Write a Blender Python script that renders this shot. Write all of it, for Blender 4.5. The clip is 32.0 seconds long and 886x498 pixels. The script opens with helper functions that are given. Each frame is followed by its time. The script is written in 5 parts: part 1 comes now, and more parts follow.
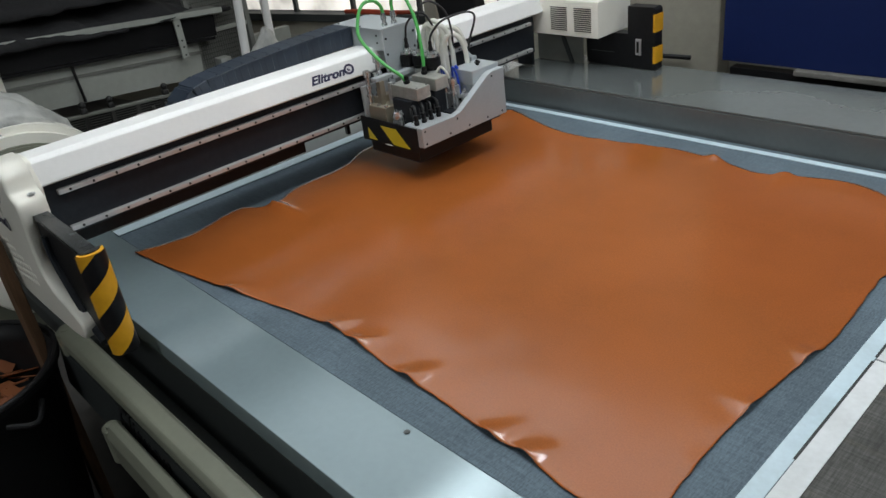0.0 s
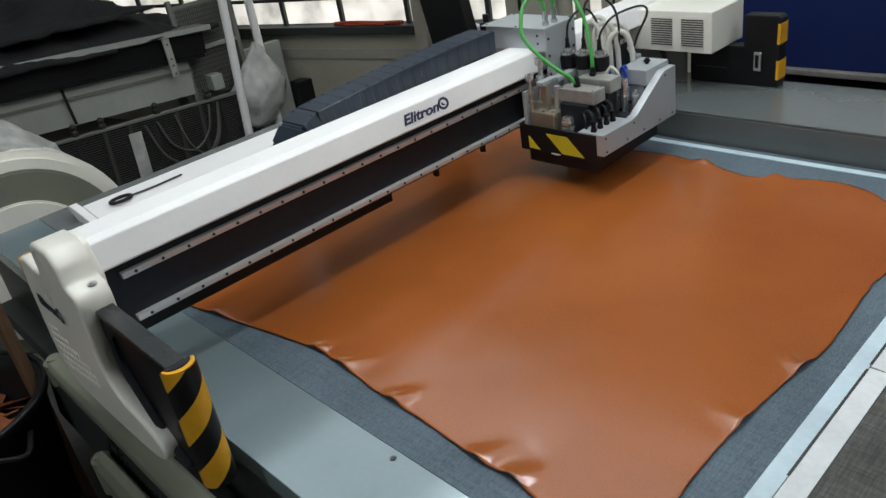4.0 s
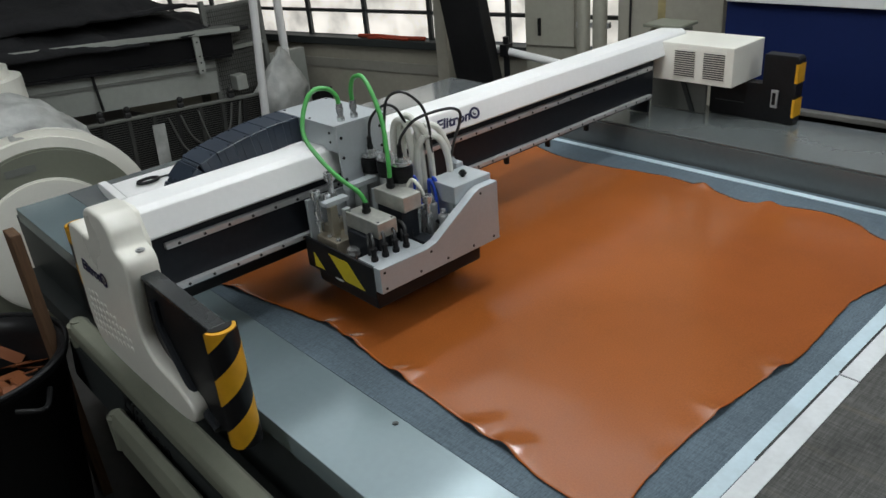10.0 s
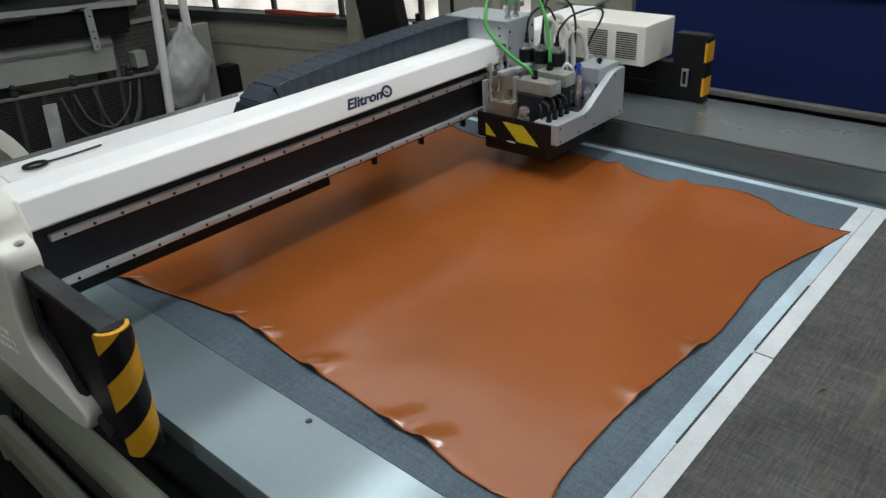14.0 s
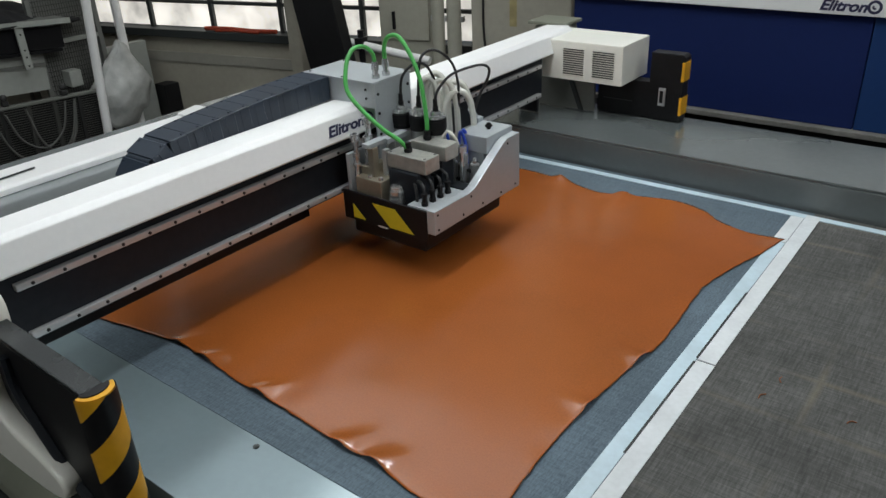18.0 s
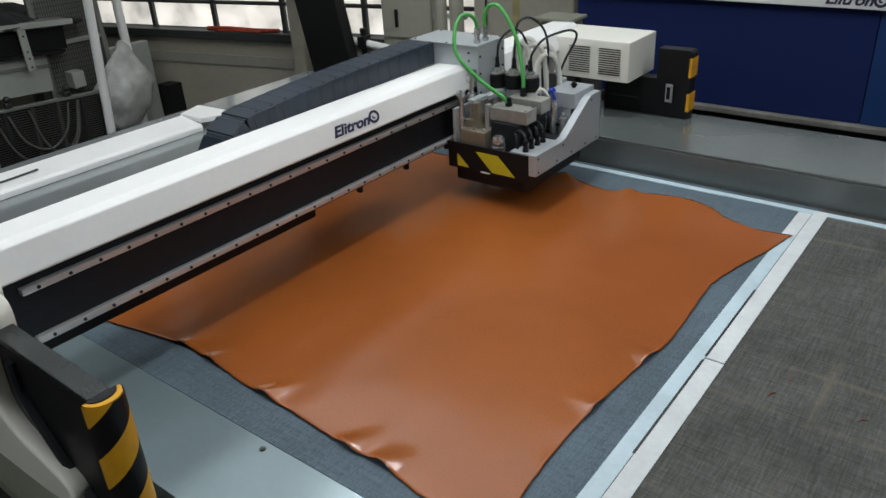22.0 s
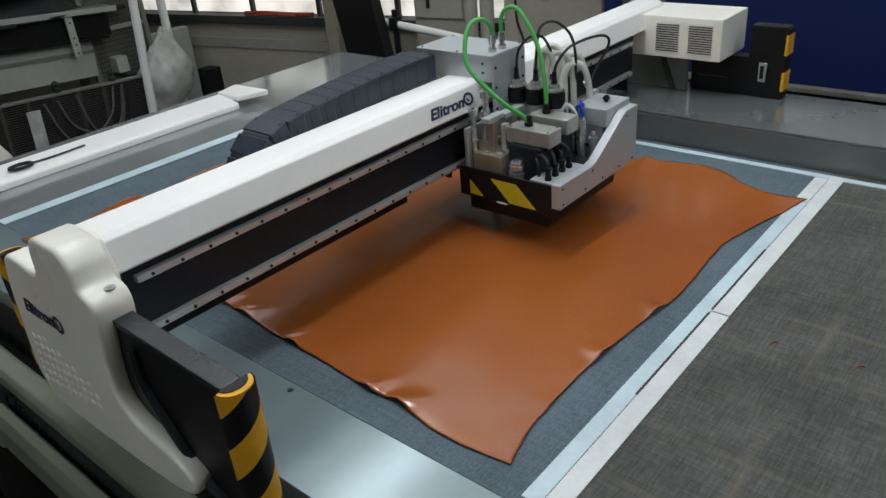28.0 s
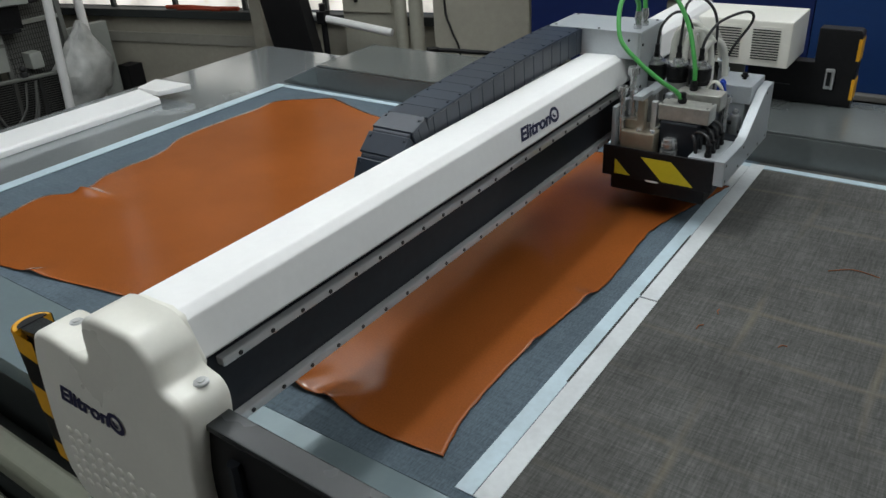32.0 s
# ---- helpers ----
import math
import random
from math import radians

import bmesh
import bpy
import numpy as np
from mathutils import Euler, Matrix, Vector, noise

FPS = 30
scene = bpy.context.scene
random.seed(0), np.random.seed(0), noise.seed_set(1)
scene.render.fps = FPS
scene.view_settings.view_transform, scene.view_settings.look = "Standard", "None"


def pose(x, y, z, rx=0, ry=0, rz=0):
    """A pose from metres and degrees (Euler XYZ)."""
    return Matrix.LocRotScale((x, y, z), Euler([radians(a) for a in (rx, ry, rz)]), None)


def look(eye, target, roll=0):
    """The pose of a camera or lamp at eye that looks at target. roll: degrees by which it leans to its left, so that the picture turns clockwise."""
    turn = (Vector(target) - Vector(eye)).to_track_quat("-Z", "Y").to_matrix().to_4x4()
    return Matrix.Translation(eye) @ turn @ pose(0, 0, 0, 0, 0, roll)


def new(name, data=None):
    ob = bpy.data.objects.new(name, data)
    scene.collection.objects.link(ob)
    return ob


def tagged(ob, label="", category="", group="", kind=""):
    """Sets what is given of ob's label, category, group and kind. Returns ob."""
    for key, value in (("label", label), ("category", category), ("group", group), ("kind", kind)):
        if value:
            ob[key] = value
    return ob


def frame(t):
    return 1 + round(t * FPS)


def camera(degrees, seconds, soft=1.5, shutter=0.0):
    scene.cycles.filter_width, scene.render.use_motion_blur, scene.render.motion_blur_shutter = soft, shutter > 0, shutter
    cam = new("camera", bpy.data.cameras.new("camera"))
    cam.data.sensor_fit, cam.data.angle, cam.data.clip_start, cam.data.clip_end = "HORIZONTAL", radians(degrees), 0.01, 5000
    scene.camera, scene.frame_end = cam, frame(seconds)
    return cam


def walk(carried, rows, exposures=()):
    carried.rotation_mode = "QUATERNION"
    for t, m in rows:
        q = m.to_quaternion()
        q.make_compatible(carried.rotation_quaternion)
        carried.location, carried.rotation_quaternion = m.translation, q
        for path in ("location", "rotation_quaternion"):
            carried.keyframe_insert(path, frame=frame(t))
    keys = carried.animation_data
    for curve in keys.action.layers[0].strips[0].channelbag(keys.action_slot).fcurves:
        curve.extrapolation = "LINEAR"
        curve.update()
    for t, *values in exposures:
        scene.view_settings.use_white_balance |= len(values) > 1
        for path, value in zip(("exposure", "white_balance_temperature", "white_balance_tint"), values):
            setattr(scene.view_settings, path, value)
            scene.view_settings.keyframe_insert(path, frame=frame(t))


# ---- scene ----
import mathutils

cam = camera(60.5, 32.0)
PATH = [
    (0, (0.341, -0.632, 1.792), (-1.003, 0.512, 0.85), -7.5),
    (0.5, (0.332, -0.599, 1.785), (-1.02, 0.525, 0.831), -8.1),
    (1, (0.325, -0.587, 1.783), (-1.038, 0.519, 0.824), -8.9),
    (1.5, (0.323, -0.583, 1.784), (-1.042, 0.519, 0.823), -9.2),
    (2, (0.318, -0.589, 1.783), (-1.043, 0.52, 0.825), -8.5),
    (2.5, (0.321, -0.583, 1.786), (-1.037, 0.535, 0.834), -9.1),
    (3, (0.329, -0.581, 1.788), (-1.028, 0.547, 0.846), -9.5),
    (3.5, (0.346, -0.574, 1.8), (-1.008, 0.568, 0.872), -9.8),
    (5.5, (0.343, -0.583, 1.794), (-1.009, 0.556, 0.859), -8.9),
    (6, (0.342, -0.585, 1.797), (-1.002, 0.566, 0.866), -8.7),
    (6.5, (0.352, -0.579, 1.791), (-0.958, 0.607, 0.854), -8.4),
    (7, (0.363, -0.579, 1.795), (-0.943, 0.613, 0.86), -8.7),
    (7.5, (0.365, -0.585, 1.794), (-0.937, 0.61, 0.857), -8.5),
    (8, (0.368, -0.619, 1.786), (-0.954, 0.547, 0.84), -7.5),
    (8.5, (0.384, -0.653, 1.786), (-0.92, 0.537, 0.846), -5.9),
    (9, (0.41, -0.679, 1.791), (-0.881, 0.538, 0.867), -4.8),
    (9.5, (0.438, -0.689, 1.794), (-0.947, 0.468, 0.93), -6.6),
    (10, (0.435, -0.692, 1.797), (-0.936, 0.471, 0.92), -5.1),
    (10.5, (0.428, -0.692, 1.796), (-0.93, 0.464, 0.89), -4.8),
    (11, (0.425, -0.689, 1.789), (-0.881, 0.506, 0.858), -4.7),
    (11.5, (0.431, -0.67, 1.793), (-0.859, 0.555, 0.879), -5.5),
    (12, (0.418, -0.652, 1.775), (-0.802, 0.614, 0.822), -4.0),
    (12.5, (0.405, -0.645, 1.769), (-0.807, 0.632, 0.821), -3.9),
    (13, (0.4, -0.647, 1.772), (-0.805, 0.641, 0.828), -3.3),
    (13.5, (0.397, -0.642, 1.772), (-0.808, 0.646, 0.829), -3.5),
    (14, (0.39, -0.641, 1.774), (-0.812, 0.654, 0.837), -3.2),
    (14.5, (0.388, -0.633, 1.765), (-0.795, 0.675, 0.823), -2.8),
    (16.5, (0.414, -0.621, 1.785), (-0.693, 0.769, 0.867), -4.0),
    (17, (0.403, -0.629, 1.785), (-0.713, 0.764, 0.882), -3.2),
    (17.5, (0.396, -0.635, 1.783), (-0.717, 0.758, 0.876), -2.8),
    (18, (0.393, -0.633, 1.781), (-0.715, 0.76, 0.869), -2.7),
    (18.5, (0.381, -0.631, 1.779), (-0.736, 0.748, 0.857), -2.7),
    (19, (0.371, -0.629, 1.771), (-0.741, 0.747, 0.838), -2.5),
    (19.5, (0.375, -0.627, 1.775), (-0.741, 0.754, 0.854), -2.9),
    (20, (0.379, -0.626, 1.776), (-0.738, 0.757, 0.859), -3.0),
    (20.5, (0.381, -0.626, 1.777), (-0.736, 0.755, 0.858), -3.2),
    (21, (0.383, -0.622, 1.775), (-0.73, 0.763, 0.858), -3.3),
    (21.5, (0.383, -0.623, 1.78), (-0.734, 0.756, 0.858), -3.6),
    (22, (0.383, -0.626, 1.779), (-0.732, 0.759, 0.862), -3.3),
    (22.5, (0.387, -0.623, 1.772), (-0.725, 0.771, 0.866), -3.3),
    (23, (0.391, -0.621, 1.766), (-0.702, 0.784, 0.856), -3.3),
    (23.5, (0.401, -0.609, 1.764), (-0.658, 0.811, 0.836), -3.6),
    (24, (0.412, -0.623, 1.761), (-0.638, 0.794, 0.819), -3.4),
    (24.5, (0.402, -0.654, 1.751), (-0.601, 0.797, 0.807), -3.3),
    (25, (0.426, -0.663, 1.748), (-0.6, 0.759, 0.786), -2.6),
    (25.5, (0.49, -0.65, 1.764), (-0.673, 0.67, 0.813), -3.5),
    (26, (0.528, -0.635, 1.755), (-0.71, 0.604, 0.79), -4.2),
    (26.5, (0.497, -0.674, 1.773), (-0.734, 0.58, 0.818), -5.8),
    (28.5, (0.484, -0.683, 1.756), (-0.665, 0.664, 0.825), -4.1),
    (29, (0.496, -0.679, 1.751), (-0.598, 0.716, 0.827), -3.6),
    (29.5, (0.501, -0.675, 1.742), (-0.567, 0.741, 0.818), -3.6),
    (30, (0.497, -0.677, 1.744), (-0.572, 0.739, 0.822), -3.5),
    (30.5, (0.496, -0.676, 1.742), (-0.564, 0.744, 0.813), -3.2),
    (31, (0.488, -0.672, 1.74), (-0.567, 0.745, 0.804), -3.2),
    (31.5, (0.489, -0.666, 1.739), (-0.568, 0.746, 0.796), -3.7),
    (32, (0.486, -0.663, 1.736), (-0.567, 0.745, 0.782), -3.7),
]
walk(cam, [(t, look(e, g, r)) for t, e, g, r in PATH], [(0, 0.12), (3.5, 0.12), (6, 0.05), (21, 0.06), (24, -0.06), (26, -0.02), (32, 0.03)])

# ---- light ----
world = bpy.data.worlds.new("world")
scene.world = world
world.use_nodes = True
sky = world.node_tree.nodes.new("ShaderNodeTexSky")
sky.sky_type, sky.sun_disc = "NISHITA", False
sky.sun_elevation, sky.sun_rotation = radians(50), radians(20)
world.node_tree.links.new(sky.outputs[0], world.node_tree.nodes["Background"].inputs[0])
world.node_tree.nodes["Background"].inputs[1].default_value = 0.12


def area(name, m, sx, sy, watts, color=(1, 1, 1)):
    lamp = bpy.data.lights.new(name, "AREA")
    lamp.shape, lamp.size, lamp.size_y, lamp.energy, lamp.color = "RECTANGLE", sx, sy, watts, color
    ob = new(name, lamp)
    ob.matrix_world = m
    return ob


# Tubes out of view; the last two are added fill, mostly for -y faces.
TUBES = [(-0.7, 0.8), (-1.95, 1.05), (1.6, 0.2), (-1.2, -2.8)]
TUBE_Z = 3.05
for k, (tx, ty) in enumerate(TUBES):
    area("tube_and_fill_light", pose(tx, ty, TUBE_Z - 0.06), 0.16, 1.5, (17, 4, 3, 34)[k], (0.93, 0.98, 1.0))

# ---- materials ----


def mat(name, color, rough=0.5, metal=0.0, grain=0.0, scale=40.0, stain=0.0, stain_scale=3.0, bump=0.0, stretch=(1, 1, 1), spec=0.5, vary=0.0):
    """A surface with fine grain, broad stains and relief, in metres."""
    m = bpy.data.materials.new(name)
    m.use_nodes = True
    nt = m.node_tree
    b = nt.nodes["Principled BSDF"]
    b.inputs["Base Color"].default_value = (*color, 1)
    b.inputs["Roughness"].default_value = rough
    b.inputs["Metallic"].default_value = metal
    b.inputs["Specular IOR Level"].default_value = spec
    co = nt.nodes.new("ShaderNodeTexCoord")
    mp = nt.nodes.new("ShaderNodeMapping")
    mp.inputs["Scale"].default_value = stretch
    nt.links.new(co.outputs["Object"], mp.inputs["Vector"])
    fine = nt.nodes.new("ShaderNodeTexNoise")
    fine.inputs["Scale"].default_value, fine.inputs["Detail"].default_value = scale, 5
    nt.links.new(mp.outputs[0], fine.inputs["Vector"])
    broad = nt.nodes.new("ShaderNodeTexNoise")
    broad.inputs["Scale"].default_value, broad.inputs["Detail"].default_value = stain_scale, 4
    nt.links.new(co.outputs["Object"], broad.inputs["Vector"])
    last = None
    for tex, amount in ((fine, grain), (broad, stain)):
        if not amount:
            continue
        mix = nt.nodes.new("ShaderNodeMix")
        mix.data_type, mix.blend_type = "RGBA", "MULTIPLY"
        ramp = nt.nodes.new("ShaderNodeMapRange")
        ramp.inputs["From Min"].default_value, ramp.inputs["From Max"].default_value = 0.3, 0.7
        ramp.inputs["To Min"].default_value, ramp.inputs["To Max"].default_value = 1 - amount, 1 + amount * 0.5
        nt.links.new(tex.outputs["Fac"], ramp.inputs["Value"])
        mix.inputs["Factor"].default_value = 1
        if last is None:
            mix.inputs["A"].default_value = (*color, 1)
        else:
            nt.links.new(last, mix.inputs["A"])
        nt.links.new(ramp.outputs[0], mix.inputs["B"])
        last = mix.outputs["Result"]
    if vary:
        info = nt.nodes.new("ShaderNodeObjectInfo")
        ramp = nt.nodes.new("ShaderNodeMapRange")
        ramp.inputs["To Min"].default_value, ramp.inputs["To Max"].default_value = 1 - vary, 1 + vary
        nt.links.new(info.outputs["Random"], ramp.inputs["Value"])
        mix = nt.nodes.new("ShaderNodeMix")
        mix.data_type, mix.blend_type = "RGBA", "MULTIPLY"
        mix.inputs["Factor"].default_value = 1
        if last is None:
            mix.inputs["A"].default_value = (*color, 1)
        else:
            nt.links.new(last, mix.inputs["A"])
        nt.links.new(ramp.outputs[0], mix.inputs["B"])
        last = mix.outputs["Result"]
    if last is not None:
        nt.links.new(last, b.inputs["Base Color"])
    if grain or stain:
        rr = nt.nodes.new("ShaderNodeMapRange")
        rr.inputs["To Min"].default_value, rr.inputs["To Max"].default_value = max(0.03, rough - 0.08), min(1, rough + 0.08)
        nt.links.new(broad.outputs["Fac"], rr.inputs["Value"])
        nt.links.new(rr.outputs[0], b.inputs["Roughness"])
    if bump:
        bm_ = nt.nodes.new("ShaderNodeBump")
        bm_.inputs["Strength"].default_value, bm_.inputs["Distance"].default_value = 0.6, bump
        nt.links.new(fine.outputs["Fac"], bm_.inputs["Height"])
        nt.links.new(bm_.outputs[0], b.inputs["Normal"])
    return m


def glow(name, color, strength):
    m = bpy.data.materials.new(name)
    m.use_nodes = True
    b = m.node_tree.nodes["Principled BSDF"]
    b.inputs["Base Color"].default_value = (*color, 1)
    b.inputs["Emission Color"].default_value = (*color, 1)
    b.inputs["Emission Strength"].default_value = strength
    return m


LEATHER = mat("tan_leather", (0.315, 0.089, 0.019), 0.165, 0, 0.12, 300, 0.14, 2.6, 0.00012, spec=0.66)
LEATHER_BACK = mat("leather_flesh_side", (0.05, 0.025, 0.015), 0.9, 0, 0.2, 120)
FELT = mat("grey_felt", (0.104, 0.138, 0.165), 0.95, 0, 0.24, 300, 0.15, 5, 0.0012, (1, 0.35, 1), spec=0.2)
WEAVE = mat("woven_mat", (0.092, 0.092, 0.087), 0.95, 0, 0.20, 220, 0.26, 7, 0.0008, (1, 0.22, 1), spec=0.2)
NEAR_RAIL = mat("polished_painted_rail", (0.23, 0.295, 0.315), 0.15, 0.35, 0.03, 60, 0.08, 2.5)
SHEET = mat("polished_sheet_metal", (0.36, 0.39, 0.40), 0.14, 0.55, 0.04, 60, 0.10, 2.5)
FAR_RAIL = mat("grey_gloss_rail", (0.178, 0.198, 0.198), 0.18, 0.45, 0.04, 60, 0.12, 2.5)
# rail grey with the reflected dark felt put into the colour
WALL_DARKENED = mat("darkened_grey_sheet", (0.15, 0.165, 0.165), 0.34, 0.3, 0.05, 60, 0.15, 3)
RAIL_DARK = mat("dark_grey_metal", (0.035, 0.04, 0.04), 0.45, 0.2, 0.1, 50, 0.2, 3)
WHITE = mat("white_paint", (0.80, 0.80, 0.79), 0.42, 0, 0.02, 80, 0.04, 3)
CREAM = mat("white_moulded_plastic", (0.80, 0.785, 0.71), 0.30, 0, 0.02, 120, 0.06, 4)
BLACK = mat("black_plastic", (0.010, 0.010, 0.011), 0.42, 0, 0.2, 90, 0.2, 5, spec=0.25)
ANTHRACITE = mat("anthracite_beam", (0.016, 0.019, 0.024), 0.38, 0.0, 0.15, 60, 0.2, 3, spec=0.22)
STEEL = mat("ground_steel", (0.55, 0.56, 0.56), 0.30, 0.6, 0.08, 200, 0.1, 8, stretch=(8, 0.3, 1))
CHROME = mat("bright_chrome", (0.62, 0.63, 0.63), 0.17, 0.75, 0.05, 90, 0.1, 8, spec=0.8)
ALU = mat("anodised_aluminium", (0.46, 0.495, 0.515), 0.36, 0.35, 0.04, 160, 0.06, 6)
ALU_WORN = mat("worn_milled_aluminium", (0.50, 0.50, 0.46), 0.34, 0.6, 0.10, 90, 0.22, 22, 0.0003)
RAIL_STEEL = mat("polished_rail_steel", (0.66, 0.66, 0.67), 0.24, 0.5, 0.06, 200, 0.15, 8, stretch=(1, 0.2, 1))
ARM_TOP = mat("dark_grey_gloss_paint", (0.022, 0.025, 0.026), 0.26, 0.1, 0.05, 60, 0.1, 5, spec=0.4)
YELLOW = mat("warning_yellow", (0.72, 0.36, 0.012), 0.5, 0, 0.06, 60, 0.15, 8)
LIME = mat("label_yellow", (0.62, 0.50, 0.02), 0.45, 0, 0.05, 60, 0.08, 8)
CHAIN = mat("cable_chain_plastic", (0.021, 0.030, 0.045), 0.36, 0, 0.1, 80, 0.15, 6, spec=0.42, vary=0.15)
GREEN = mat("green_hose", (0.07, 0.36, 0.08), 0.35)
BLUE_HOSE = mat("blue_hose", (0.02, 0.07, 0.5), 0.4)
CABLE = mat("black_cable", (0.01, 0.01, 0.011), 0.45)
CLEAR = mat("milky_hose", (0.66, 0.66, 0.60), 0.22, 0, 0.05, 60)
TAPE = mat("white_tape", (0.62, 0.65, 0.66), 0.6, 0, 0.06, 90, 0.14, 9)
KERB = mat("dirty_kerb_paint", (0.17, 0.165, 0.15), 0.8, 0, 0.2, 30, 0.4, 4, 0.002)
TAPE_BLUE = mat("pale_edge_tape", (0.50, 0.62, 0.68), 0.5, 0, 0.06, 90, 0.14, 9)
INK = mat("navy_lettering", (0.02, 0.02, 0.06), 0.4)
PLASTER = mat("wall_plaster", (0.37, 0.35, 0.29), 0.85, 0, 0.06, 30, 0.12, 1.5, 0.002)
# darker plaster tone: the wall ledge's shadow put into its colour
PLASTER_SHADOW = mat("ledge_shadow_plaster", (0.31, 0.30, 0.26), 0.7, 0, 0.06, 30, 0.15, 1.5, 0.002)
CONCRETE = mat("concrete_floor", (0.058, 0.055, 0.052), 0.7, 0, 0.2, 18, 0.3, 0.8, 0.001)
CEIL = mat("ceiling_paint", (0.72, 0.72, 0.69), 0.9, 0, 0.05, 20, 0.1, 1)
BLUE = mat("navy_blue_panel", (0.003, 0.013, 0.085), 0.7, 0, 0.04, 40, 0.12, 1.2, spec=0.3)
BLUE_LIGHT = mat("mid_blue_panel", (0.007, 0.034, 0.13), 0.6, 0, 0.04, 40, 0.12, 1.2, spec=0.3)
CABINET = mat("beige_cabinet_paint", (0.36, 0.35, 0.29), 0.6, 0, 0.05, 40, 0.12, 2)
FRAME = mat("window_frame_paint", (0.03, 0.035, 0.035), 0.6)
TUBE_GLOW = glow("fluorescent_tube", (0.95, 0.98, 1.0), 6.0)
PANE = glow("daylit_frosted_pane", (1.0, 0.96, 0.88), 0.8)
dirt = PANE.node_tree.nodes.new("ShaderNodeTexNoise")
dirt.inputs["Scale"].default_value, dirt.inputs["Detail"].default_value = 5.0, 5
grime = PANE.node_tree.nodes.new("ShaderNodeMapRange")
grime.inputs["From Min"].default_value, grime.inputs["From Max"].default_value = 0.3, 0.7
grime.inputs["To Min"].default_value, grime.inputs["To Max"].default_value = 0.35, 1.0
coord = PANE.node_tree.nodes.new("ShaderNodeTexCoord")
PANE.node_tree.links.new(coord.outputs["Object"], dirt.inputs["Vector"])
PANE.node_tree.links.new(dirt.outputs["Fac"], grime.inputs["Value"])
PANE.node_tree.links.new(grime.outputs[0], PANE.node_tree.nodes["Principled BSDF"].inputs["Emission Strength"])
PANE.node_tree.nodes["Principled BSDF"].inputs["Base Color"].default_value = (0.3, 0.3, 0.28, 1)
# glow for sheets added under the ceiling, no known source
ROOF_GLOW = glow("added_roof_glow", (0.93, 0.98, 1.0), 1.15)
BOARD = mat("dull_white_board", (0.33, 0.345, 0.315), 0.7, 0, 0.05, 30, 0.15, 2)
FAIRING = mat("pale_grey_green_plastic", (0.18, 0.187, 0.145), 0.45, 0, 0.04, 60, 0.12, 3)
RED = mat("red_strip", (0.36, 0.045, 0.015), 0.7, 0, 0.15, 60, 0.25, 9)
WOOD = mat("old_wood", (0.13, 0.07, 0.035), 0.8, 0, 0.3, 30, 0.2, 3, 0.001, (6, 6, 0.5))
GREYBOX = mat("grey_sheet_metal", (0.17, 0.175, 0.16), 0.6, 0.1, 0.05, 40, 0.15, 2)
PLASTIC_BAG = mat("cloudy_plastic_film", (0.48, 0.49, 0.47), 0.35, 0, 0.15, 14, 0.3, 9, 0.02)
WIRE = mat("dull_grey_wire", (0.06, 0.06, 0.055), 0.5, 0.2, 0.1, 60)
CORD = mat("dull_grey_cord", (0.10, 0.10, 0.095), 0.6, 0, 0.1, 60)
GRID = mat("black_wire_grid", (0.02, 0.02, 0.02), 0.5)
SCRAP = mat("leather_scrap", (0.20, 0.06, 0.015), 0.7)
DARKCLOTH = mat("dark_fabric", (0.012, 0.012, 0.014), 0.9, 0, 0.3, 40, 0.3, 3, 0.004)


